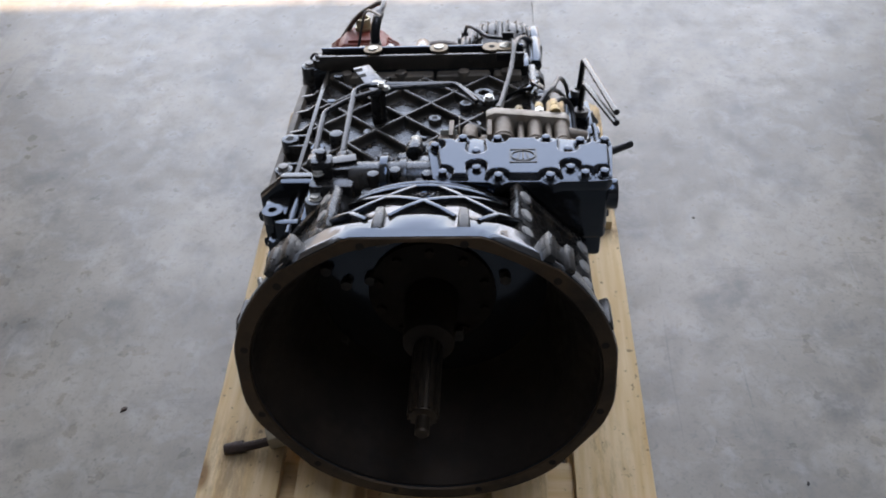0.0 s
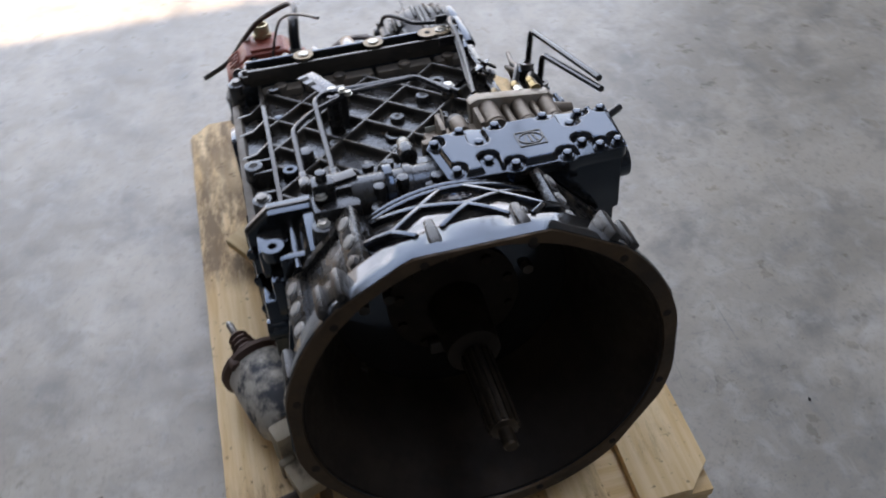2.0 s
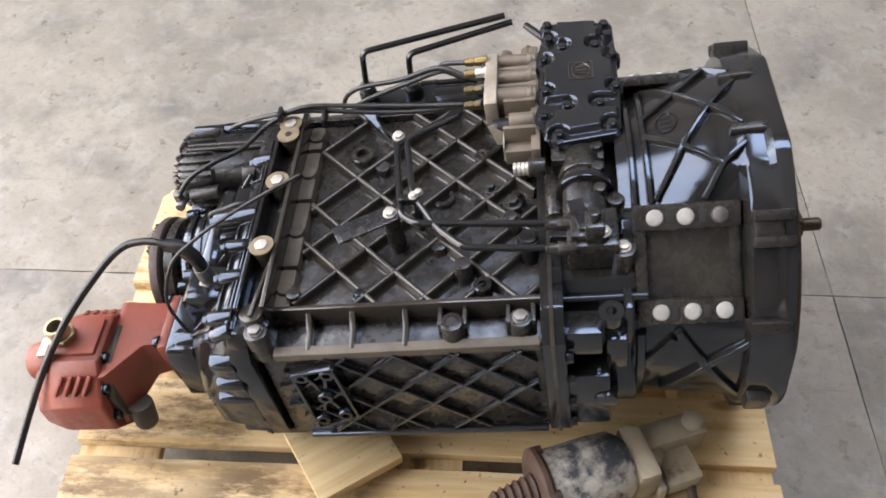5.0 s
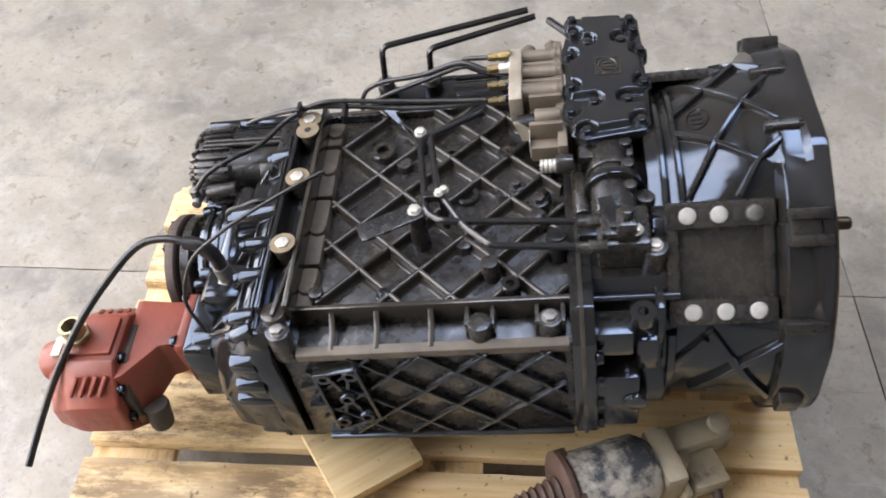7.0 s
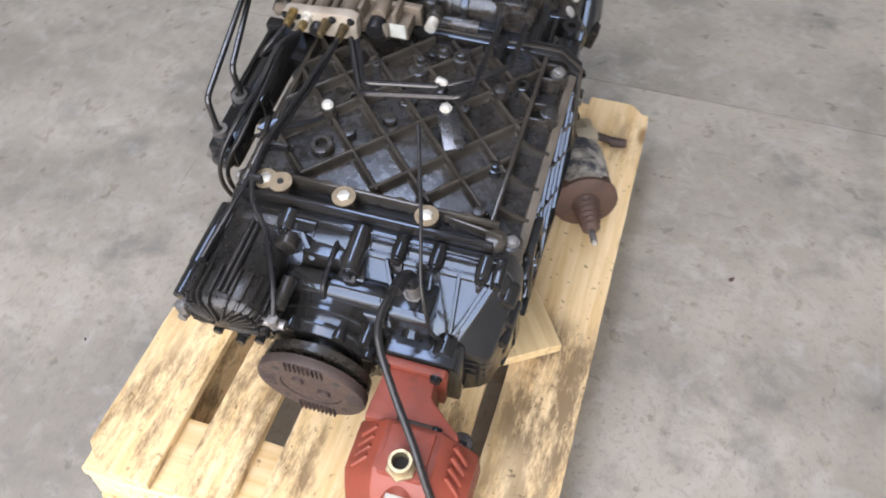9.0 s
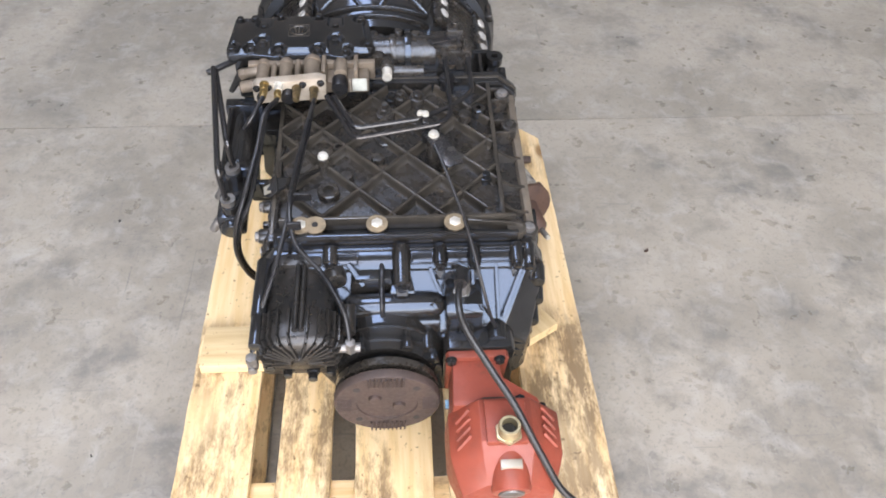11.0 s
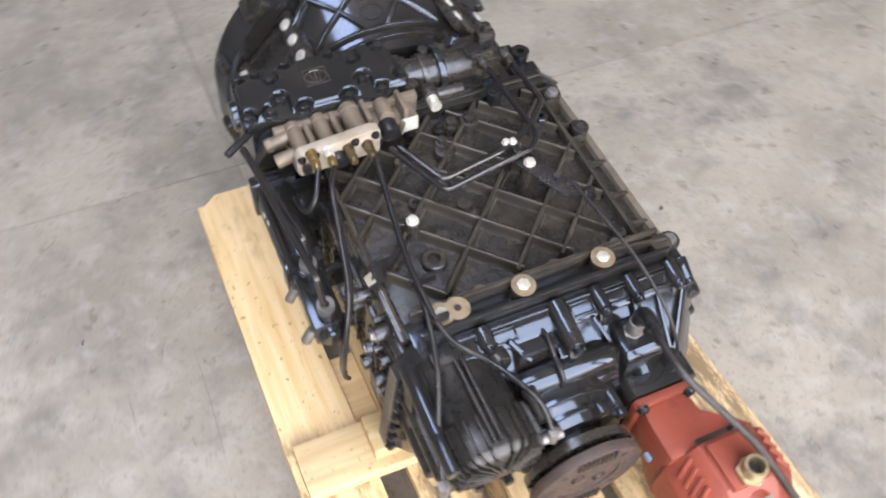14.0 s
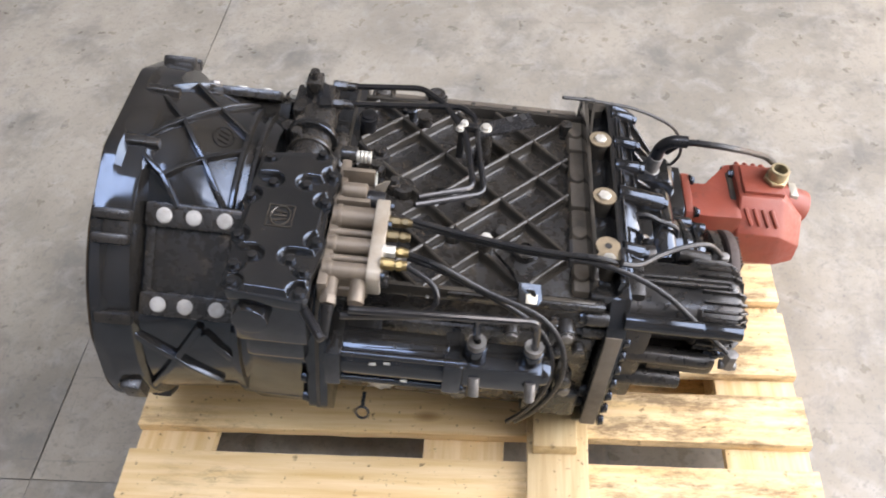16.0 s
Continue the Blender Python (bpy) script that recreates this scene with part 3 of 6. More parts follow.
bm = bmesh.new()
profile = [(0.262, -0.0155), (0.280, -0.017), (0.282, -0.014), (0.282, -0.004), (0.279, 0.002), (0.274, 0.010), (0.2725, 0.032), (0.270, 0.038), (bell_r(0.046) + 0.001, 0.045), (bell_r(0.06), 0.06), (bell_r(0.09), 0.09), (bell_r(0.12), 0.12), (bell_r(0.155), 0.155), (bell_r(0.19), 0.19),
           (bell_r(0.2) - 0.006, 0.20), (0.06, 0.20), (0.06, 0.188), (0.188, 0.188), (0.2150, 0.10), (0.2285, 0.046), (0.246, 0.026), (0.2565, -0.010)]
rings = []
for i in range(120):
    a = -math.pi + 2 * math.pi * i / 120
    ring = []
    for r, v in profile:
        q = bell_cut(a, r, v) if v > 0.042 and (r > 0.2485 or (r > 0.23 and v > 0.11)) else r
        if v > 0.05 and r > 0.2255:
            q = crown_r(a, v, q)
        if 0.009 < v < 0.04 and r > 0.26:
            q -= 0.007 * min(max((26.0 - abs(math.degrees(a))) / 8.0, 0.0), 1.0)
        if v < 0.04 and r > 0.26:
            q = rim_cut(a, q)
        ring.append(bm.verts.new((q * math.sin(a), v, q * math.cos(a))))
    rings.append(ring)
for i in range(120):
    a, b = rings[i], rings[(i + 1) % 120]
    for j in range(len(profile)):
        k = (j + 1) % len(profile)
        bm.faces.new((a[j], a[k], b[k], b[j]))
bmesh.ops.recalc_face_normals(bm, faces=bm.faces)
bell = part("bell_housing", bm, BELL, gearbox, "glossy black cast bell housing with raised ribs", 30)

bm = bmesh.new()
rings = []
for i in range(120):
    a = -math.pi + 2 * math.pi * i / 120
    rings.append([bm.verts.new((q * math.sin(a), v, q * math.cos(a))) for q, v in
                  ((0.2575, -0.0150), (0.2590, -0.0190), (rim_cut(a, 0.2825) - 0.0025, -0.0190), (rim_cut(a, 0.2825) - 0.0010, -0.0160), (0.2605, -0.0145))])
for i in range(120):
    a, b = rings[i], rings[(i + 1) % 120]
    for j in range(5):
        bm.faces.new((a[j], a[(j + 1) % 5], b[(j + 1) % 5], b[j]))
bmesh.ops.recalc_face_normals(bm, faces=bm.faces)
mating = part("mating_face", bm, RIM, bell, "rust-brown flat mating face", 30)
# Thin dark discs on the face stand for the shade in its bolt holes.
bm = bmesh.new()
cyl(bm, (0, 0, 0), (0, 0, 0.0012), 0.0058, n=14)
hole = mesh_of("bolt_hole", bm, INNER)
for i in range(12):
    a = math.radians(14 + 30 * i)
    bolt(hole, (0.2665 * math.sin(a) * (0.985 if i in (0, 11) else 1.0), -0.0184, 0.2665 * math.cos(a) * (0.985 if i in (0, 11) else 1.0)), (0, -1, 0), bell, "bolt_hole")

bm = bmesh.new()
revolve(bm, [(0.06, 0.1862), (0.1868, 0.1862), (0.2132, 0.10), (0.2268, 0.045), (0.2443, 0.0255), (0.2545, -0.012), (0.2585, -0.012), (0.2478, 0.0268), (0.2283, 0.0465), (0.2147, 0.1005), (0.1878, 0.1876), (0.06, 0.1876)], 96)
part("inner_wall", bm, INNER, bell, "oily brown-black inside of the bell")

bm = bmesh.new()  # rim lugs and axial bosses
for s in (1, -1):
    m = Matrix.Rotation(math.radians(41.5 * s), 4, "Y")
    box(bm, (-0.025, 0.025), (0.000, 0.038), (0.262, 0.2835), 0.006, m)
    for k in (-0.017, 0.017):
        box(bm, (k - 0.0075, k + 0.0075), (-0.013, 0.040), (0.271, 0.2905), 0.005, m)
    m = Matrix.Rotation(math.radians(69 * s), 4, "Y")
    box(bm, (-0.009, 0.009), (-0.010, 0.043), (0.270, 0.2845), 0.004, m)
    for deg in (105, 140):
        box(bm, (-0.025, 0.025), (0.000, 0.034), (0.264, 0.287), 0.006, Matrix.Rotation(math.radians(deg * s), 4, "Y"))
    m = Matrix.Rotation(math.radians(12.2 * s + 1.2), 4, "Y")
    loft(bm, [[m @ Vector((x * k, v, w)) for x, w in ((-0.0085, 0.240), (-0.0085, top - 0.003), (-0.006, top), (0.006, top), (0.0085, top - 0.003), (0.0085, 0.240))] for v, top, k in ((0.002, 0.2720, 1.0), (0.014, 0.2735, 1.0), (0.052, 0.2700, 0.75))], 0.0015)
parts("lug", bm, FINS, bell)

bm = bmesh.new()  # ribs cast on the outside


def bell_rib(a0, v0, a1, v1, h=0.010, wd=0.012):
    n = max(2, int(abs(a1 - a0) / 6) + 1)
    line = [on_bell(a0 + (a1 - a0) * k / n, v0 + (v1 - v0) * k / n, -0.004) for k in range(n + 1)]
    rings = []
    for k, p in enumerate(line):
        up = Vector((p.x, 0, p.z)).normalized()
        d = (line[min(k + 1, n)] - line[max(k - 1, 0)]).normalized()
        s = d.cross(up).normalized() * (wd / 2)
        rings.append([p - s, p + s, p + s * 0.6 + up * (h + 0.004), p - s * 0.6 + up * (h + 0.004)])
    loft(bm, rings, 0.0012)


for s in (1, -1):
    for a0, v0, a1, v1 in ((9.5, 0.033, 0, 0.072), (0, 0.072, 13, 0.112), (13, 0.112, 31, 0.153), (13, 0.112, 4.5, 0.161), (13, 0.112, 22.5, 0.065), (16.5, 0.034, 22.5, 0.065), (22.5, 0.065, 32.5, 0.091),
                           (0, 0.161, 31.5, 0.159), (0, 0.180, 33, 0.180)):
        bell_rib(a0 * s + 1.3, v0, a1 * s + 1.3, v1, 0.009, 0.0105)
    for a0, v0, a1, v1 in ((77, 0.037, 87, 0.088), (87, 0.088, 104, 0.150), (73, 0.132, 87, 0.095), (87, 0.095, 115, 0.024), (76, 0.137, 87, 0.174), (74, 0.181, 150, 0.181)):
        bell_rib(a0 * s, v0, a1 * s, v1, 0.009, 0.016)
parts("rib", bm, BLACK, bell)

bm = bmesh.new()  # cast mark on the bell, as plain shapes
tube(bm, [on_bell(1.3 + 5.0 * math.cos(a), 0.128 + 0.014 * math.sin(a), 0.0008) for a in np.linspace(0, 2 * math.pi, 25)], 0.0015, 6)
for da in (-2.4, 0.0, 2.4):
    bar(bm, on_bell(0.8 + da, 0.121, -0.001), on_bell(1.8 + da, 0.135, -0.001), 0.004, 0.0028, (0, 0.4, 1), 0.0)
parts("cast_mark", bm, BLACK, bell)

# the two slanted side faces with their bolt rows
PLUG_ME = bolt_mesh("plug", 0.0098, 0.0035, PLUG, n=28)
for s in (-1, 1):
    nrm = Vector((0.727 * s, 0, 0.687))
    tan = Vector((0.687 * s, 0, -0.727))
    face = Matrix(((tan.x, 0, nrm.x, 0), (tan.y, 1, nrm.y, 0), (tan.z, 0, nrm.z, 0), (0, 0, 0, 1)))
    bm = bmesh.new()
    t_up, t_lo = Vector((0.150 * s, 0, 0.203)).dot(tan), Vector((0.238 * s, 0, 0.110)).dot(tan)
    for t0 in (t_up, t_lo):
        box(bm, (t0 - 0.0175, t0 + 0.0175), (0.046, 0.186), (0.2295, 0.246), 0.005, face)
    box(bm, (t_up, t_lo), (0.048, 0.062), (0.2295, 0.240), 0.003, face)
    box(bm, (t_up, t_lo), (0.170, 0.186), (0.2295, 0.243), 0.003, face)
    bmesh.ops.recalc_face_normals(bm, faces=bm.faces)
    pad = parts("pad_wall", bm, DUSTY, gearbox, main="side_pad")
    bm = bmesh.new()
    box(bm, (t_up + 0.012, t_lo - 0.012), (0.055, 0.176), (0.2295, 0.2362), 0.002, face)
    bmesh.ops.recalc_face_normals(bm, faces=bm.faces)
    part("pad_floor", bm, DUSTY, pad)
    for t0, vs in ((t_up, (0.118, 0.158) if s < 0 else (0.074, 0.116, 0.160)), (t_lo, (0.072, 0.1135, 0.155) if s < 0 else (0.074, 0.113, 0.158))):
        for v in vs:
            bolt(PLUG_ME, nrm * 0.2455 + tan * t0 + Vector((0, v, 0)), nrm, pad, "plug")
    # Dark boxes on the pad give the slots their shade by colour.
    bm = bmesh.new()
    for t0 in (t_up, t_lo):
        for v in (0.0945, 0.137):
            box(bm, (t0 - 0.009, t0 + 0.009), (v - 0.006, v + 0.006), (0.240, 0.2468), 0.001, face)
    bmesh.ops.recalc_face_normals(bm, faces=bm.faces)
    parts("slot", bm, DARK, pad)
    if s < 0:
        bolt(BOLT_DULL, nrm * 0.2455 + tan * t_up + Vector((0, 0.074, 0)), nrm, pad, "dark_plug")

# input shaft and its bearing retainer, inside the bell
bm = bmesh.new()
revolve(bm, [(0.0, 0.186), (0.105, 0.186), (0.105, 0.176), (0.075, 0.170), (0.045, 0.165), (0.040, 0.06), (0.024, 0.055), (0.0, 0.055)], 40)
for k in range(10):
    a = 2 * math.pi * k / 10
    cyl(bm, (0.09 * math.sin(a), 0.178, 0.09 * math.cos(a)), (0.09 * math.sin(a), 0.166, 0.09 * math.cos(a)), 0.008, n=6)
parts("retainer_bolt", bm, INNER, gearbox, main="bearing_retainer")
bm = bmesh.new()
revolve(bm, [(0, -0.118), (0.0085, -0.118), (0.0105, -0.115), (0.0105, -0.09), (0.019, -0.088), (0.020, -0.085), (0.020, 0.07), (0, 0.07)], 32)
for k in range(14):
    a = 2 * math.pi * k / 14
    bar(bm, (0.019 * math.sin(a), -0.086, 0.019 * math.cos(a)), (0.019 * math.sin(a), 0.05, 0.019 * math.cos(a)), 0.0045, 0.004, (math.sin(a), 0, math.cos(a)), 0.0)
parts("spline", bm, SHAFT, gearbox, "oiled steel splined input shaft", 30, main="input_shaft")
bm = bmesh.new()  # release fork and cover bolts that glimmer in the dark of the bell
box(bm, (-0.05, 0.05), (0.150, 0.165), (-0.085, -0.06), 0.004)
for u, w in ((-0.16, -0.11), (-0.15, 0.1), (-0.12, 0.13), (-0.08, 0.15), (-0.17, 0.05), (-0.14, 0.02), (-0.1, 0.03), (0.1, 0.13), (0.13, 0.08), (0.12, 0.03)):
    cyl(bm, (u, 0.19, w), (u, 0.172, w), 0.010, n=6, bev=0.001)
parts("inner_bolt", bm, OILY, gearbox, main="release_fork")

# middle housing between the bell and the ribbed case
bm = bmesh.new()
prism(bm, [(-0.235, 0.10), (-0.20, 0.145), (0.18, 0.145), (0.235, 0.09), (0.24, -0.09), (0.19, -0.19), (-0.19, -0.19), (-0.25, -0.09)], "v", 0.185, 0.302, 0.006)
prism(bm, [(-0.288, 0.118), (-0.25, 0.150), (0.20, 0.150), (0.235, 0.11), (0.252, -0.10), (0.20, -0.19), (-0.23, -0.19), (-0.292, -0.10)], "v", 0.284, 0.316, 0.004)
box(bm, (-0.275, -0.235), (0.235, 0.285), (0.07, 0.122), 0.005)
box(bm, (-0.265, -0.22), (0.20, 0.23), (0.02, 0.09), 0.006)
box(bm, (-0.285, -0.24), (0.225, 0.29), (-0.10, 0.03), 0.008)
cyl(bm, (-0.24, 0.232, -0.03), (-0.29, 0.232, -0.03), 0.020, 0.017, 18, 0.002)
box(bm, (-0.14, 0.02), (0.19, 0.30), (0.14, 0.165), 0.006)
cyl(bm, (-0.221, 0.172, 0.128), (-0.221, 0.290, 0.128), 0.0055, n=12)
revolve(bm, [(0.007, 0.120), (0.016, 0.120), (0.017, 0.123), (0.017, 0.140), (0.007, 0.140)], 22, (-0.252, 0.222), "w")
cyl(bm, (-0.232, 0.262, 0.10), (-0.232, 0.292, 0.10), 0.012, n=14, bev=0.003)
box(bm, (-0.245, -0.20), (0.192, 0.205), (0.05, 0.135), 0.004)
middle = parts("boss", bm, BLACK, gearbox, main="middle_housing")
bm = bmesh.new()  # seam between the two castings
prism(bm, [(-0.291, 0.119), (-0.25, 0.1525), (0.20, 0.1525), (0.237, 0.111), (0.254, -0.10), (0.20, -0.192), (-0.23, -0.192), (-0.295, -0.10)], "v", 0.298, 0.304, 0.001)
part("gasket_seam", bm, WORN, middle)
for w in (0.085, 0.03, -0.03, -0.085):
    bolt(BOLT_BLACK, (-0.286, 0.284, w), (0, -1, 0), middle)
    bolt(BOLT_BLACK, (0.243, 0.284, w), (0, -1, 0), middle)

# ribbed main case
bm = bmesh.new()
prism(bm, [(-0.226, 0.128), (-0.230, 0.109), (-0.276, 0.108), (-0.285, -0.098), (-0.235, -0.180), (0.16, -0.175), (0.200, -0.09), (0.190, 0.085), (0.186, 0.118), (0.183, 0.128)], "v", 0.312, 0.715, 0.004)
case = part("main_case", bm, DUSTY, gearbox, "ribbed black main case, dusty and oil-stained")
bm = bmesh.new()
LAT_U, LAT_V, TOPW = (-0.224, 0.180), (0.318, 0.664), 0.126
LAT_C = (0.112, 0.196, 0.260, 0.353, 0.447, 0.541, 0.627, 0.757)
LAT_D = (0.258, 0.342, 0.430, 0.569, 0.688, 0.766)


def clip_diag(c, sgn):
    """Ends of the line v = c + sgn * u inside the lattice field."""
    pts = []
    for u in LAT_U:
        v = c + sgn * u
        if LAT_V[0] <= v <= LAT_V[1]:
            pts.append((u, v))
    for v in LAT_V:
        u = (v - c) / sgn
        if LAT_U[0] < u < LAT_U[1]:
            pts.append((u, v))
    return pts[:2] if len(pts) >= 2 else None


def lattice_rib(bm, a, b):
    """A cast rib with concave fillets at its foot and a rounded, worn top."""
    d = Vector((b[0] - a[0], b[1] - a[1], 0)).normalized()
    side = Vector((d.y, -d.x, 0))
    half = [(0.0125, -0.002), (0.0115, 0.0006), (0.0078, 0.0022), (0.0054, 0.0056), (0.0046, 0.0100), (0.0040, 0.0160), (0.0030, 0.0186), (0.0012, 0.0197)]
    outline = half + [(-x, h) for x, h in reversed(half)]
    loft(bm, [[Vector((*p, TOPW + h)) + side * x for x, h in outline] for p in (a, b)])


for lines, sgn in ((LAT_C, -1.0), (LAT_D, 1.0)):
    for c in lines:
        e = clip_diag(c, sgn)
        if e:
            lattice_rib(bm, *e)
bar(bm, (-0.228, 0.312, TOPW - 0.019), (-0.228, 0.700, TOPW - 0.019), 0.011, 0.041, (0, 0, 1), 0.002, 0.7)
bar(bm, (0.180, 0.318, TOPW - 0.004), (0.180, 0.70, TOPW - 0.004), 0.011, 0.022, (0, 0, 1), 0.002, 0.7)
for v in (0.502, 0.577, 0.640):  # webs over the left ledge
    prism(bm, [(-0.226, 0.104), (-0.226, 0.144), (-0.236, 0.136), (-0.254, 0.122), (-0.279, 0.117), (-0.279, 0.104)], "v", v - 0.004, v + 0.004, 0.0015)
parts("rib", bm, WORN, case, "worn brownish-black diagonal ribs", 50)

bm = bmesh.new()  # ribs of the left flank


def revolve_at(bm, v, w):
    """A ring boss on the left flank."""
    prof = [(0.006, 0.0), (0.013, 0.0), (0.012, 0.014), (0.0105, 0.016), (0.006, 0.016)]
    rings = []
    for i in range(18):
        a = 2 * math.pi * i / 18
        rings.append([bm.verts.new((-0.281 - h, v + r * math.sin(a), w + r * math.cos(a))) for r, h in prof])
    for i in range(18):
        a, b = rings[i], rings[(i + 1) % 18]
        for k in range(len(prof)):
            bm.faces.new((a[k], a[(k + 1) % len(prof)], b[(k + 1) % len(prof)], b[k]))


for c, sgn in [(c, 1) for c in (0.245, 0.330, 0.408, 0.508, 0.604, 0.690)] + [(c, -1) for c in (0.355, 0.455, 0.540, 0.630, 0.700)]:
    # v = c + sgn * (w - 0.004), cut to the field
    ends = []
    for w in (0.104, -0.090):
        v = c + sgn * 1.12 * (w - 0.004)
        vc = min(max(v, 0.325), 0.685)
        ends.append((vc, 0.004 + (vc - c) / (sgn * 1.12)))
    (v0, w0), (v1, w1) = ends
    if abs(v0 - v1) > 0.03:
        bar(bm, (-0.279 - 0.028 * (0.108 - w0) , v0, w0), (-0.279 - 0.028 * (0.108 - w1), v1, w1), 0.006, 0.008, (-1, 0, 0), 0.001, 0.65)
bar(bm, (-0.280, 0.318, -0.100), (-0.280, 0.690, -0.100), 0.014, 0.014, (-1, 0, 0), 0.004, 0.7)
for v0, v1, w0, w1 in ((0.672, 0.611, 0.079, 0.090), (0.611, 0.600, 0.090, -0.040), (0.600, 0.668, -0.040, -0.070), (0.668, 0.672, -0.070, 0.079)):
    bar(bm, (-0.281, v0, w0), (-0.281, v1, w1), 0.007, 0.016, (-1, 0, 0), 0.001, 0.65)
for v, w in ((0.660, 0.070), (0.621, 0.075), (0.638, 0.014), (0.657, -0.048), (0.619, -0.036)):
    revolve_at(bm, v, w)
for v0, w0, v1, w1 in ((0.652, 0.060, 0.642, 0.028), (0.627, 0.064, 0.635, 0.028), (0.634, 0.000, 0.624, -0.024), (0.642, 0.002, 0.653, -0.036), (0.700, 0.040, 0.668, 0.052), (0.700, -0.010, 0.670, -0.004)):
    bar(bm, (-0.281, v0, w0), (-0.281, v1, w1), 0.005, 0.011, (-1, 0, 0), 0.001)
parts("side_rib", bm, BLACK, case)

bm = bmesh.new()  # screw bosses on the top and the ledge
for u, v, w, r in ((-0.268, 0.707, 0.152, 0.018), (-0.261, 0.435, 0.144, 0.0165), (-0.256, 0.342, 0.140, 0.0165)):
    cyl(bm, (u, v, w - 0.052), (u, v, w), r, r * 0.95, 20, 0.002)
for u, v, w in ((-0.109, 0.522, 0.196), (0.095, 0.534, 0.163), (-0.174, 0.421, 0.162), (0.052, 0.560, 0.142), (-0.005, 0.512, 0.138), (-0.12, 0.46, 0.142)):
    cyl(bm, (u, v, 0.112), (u, v, w), 0.015, 0.012, 18, 0.002)
cyl(bm, (-0.02, 0.40, 0.112), (-0.02, 0.40, 0.145), 0.020, 0.018, 18, 0.003)
parts("boss", bm, DUSTY, case)
bm = bmesh.new()
for u, v, w, r, h in ((0.085, 0.597, 0.142, 0.021, 0.0105), (0.069, 0.485, 0.140, 0.013, 0.006), (0.058, 0.400, 0.146, 0.014, 0.005), (-0.204, 0.664, 0.152, 0.012, 0.0), (-0.019, 0.460, 0.136, 0.020, 0.011)):
    if h:
        revolve(bm, [(h, 0.112), (r, 0.112), (r * 0.95, w - 0.002), (r * 0.86, w), (h, w)], 22, (u, v), "w")
    else:
        cyl(bm, (u, v, 0.112), (u, v, w), r, r * 0.9, 18, 0.003)
for v in (0.435, 0.342):
    for d in (-0.017, 0.017):
        bar(bm, (-0.228, v + d, 0.104), (-0.262, v + d, 0.104), 0.007, 0.036, (0, 0, 1), 0.0015, 0.8)
parts("boss", bm, DUSTY, case)
# Dark discs take the place of shaded hole depths.
bm = bmesh.new()
for u, v, w, r in ((-0.261, 0.435, 0.1435, 0.007), (0.085, 0.597, 0.130, 0.0108), (0.052, 0.560, 0.1415, 0.006), (-0.005, 0.512, 0.1375, 0.005), (0.069, 0.485, 0.132, 0.0062), (0.058, 0.400, 0.138, 0.0052)):
    cyl(bm, (u, v, w - 0.004), (u, v, w + 0.0009), r, n=16)
parts("screw_hole", bm, DARK, case)
for u, v in ((-0.078, 0.350), (-0.033, 0.347), (0.015, 0.339), (-0.205, 0.568)):  # hex-headed plugs low between the ribs
    bm = bmesh.new()
    cyl(bm, (u, v, 0.118), (u, v, 0.139), 0.0145, 0.0125, 20, 0.003)
    cyl(bm, (u, v, 0.137), (u, v, 0.147), 0.0080, n=6, bev=0.001)
    parts("plug_head", bm, BLACK, case)
bm = bmesh.new()
revolve(bm, [(0.0055, 0.118), (0.0135, 0.118), (0.0130, 0.149), (0.0115, 0.151), (0.0055, 0.151)], 22, (-0.204, 0.393), "w")
part("ring_boss", bm, BLACK, case)
bm = bmesh.new()  # raised letters cast into one lattice field, as plain bars
for k in range(4):
    bar(bm, (-0.075 + 0.012 * k, 0.352, TOPW), (-0.070 + 0.012 * k, 0.372, TOPW), 0.004, 0.004, (0, 0, 1), 0.0)
parts("cast_mark", bm, WORN, case)
for u, v, w, me in ((-0.268, 0.707, 0.152, BOLT_DULL), (-0.256, 0.342, 0.140, BOLT_DULL), (0.095, 0.534, 0.163, BOLT_ZINC)):
    bolt(me, (u, v, w), (0, 0, 1), case)

bm = bmesh.new()  # outer lip of the left ledge, dusty on top
bar(bm, (-0.274, 0.318, 0.100), (-0.276, 0.69, 0.100), 0.018, 0.017, (-0.2, 0, 1), 0.003, 0.8)
part("ledge_lip", bm, PAD, case, "brown dusty lip of the ledge")
bm = bmesh.new()  # dusty pads before the cross rail
for u0, u1 in ((-0.225, -0.150), (-0.146, -0.015), (-0.010, 0.098), (0.104, 0.160)):
    box(bm, (u0, u1), (0.668, 0.698), (0.11, 0.142), 0.008)
for u in (-0.19, -0.08, 0.045, 0.13):
    cyl(bm, (u, 0.680, 0.12), (u, 0.680, 0.148), 0.015, 0.012, 18, 0.004)
parts("dusty_pad", bm, PAD, case, "brown dusty cast pads")

# right flank: long rail, lower bosses
bm = bmesh.new()
box(bm, (0.200, 0.216), (0.484, 0.715), (0.128, 0.142), 0.004)
box(bm, (0.19, 0.225), (0.33, 0.71), (0.04, 0.075), 0.006)
box(bm, (0.21, 0.240), (0.44, 0.52), (-0.075, -0.02), 0.010)
box(bm, (0.19, 0.236), (0.625, 0.715), (-0.128, -0.06), 0.008)
for v, w in ((0.46, -0.03), (0.52, -0.08), (0.64, 0.02), (0.68, -0.02), (0.62, -0.06), (0.36, -0.06), (0.34, 0.0)):
    cyl(bm, (0.21, v, w), (0.245, v, w), 0.016, 0.013, 16, 0.002)
for k in range(7):
    bar(bm, (0.221, 0.34 + 0.055 * k, 0.04), (0.223, 0.34 + 0.055 * k, -0.085), 0.006, 0.010, (1, 0, 0), 0.001)
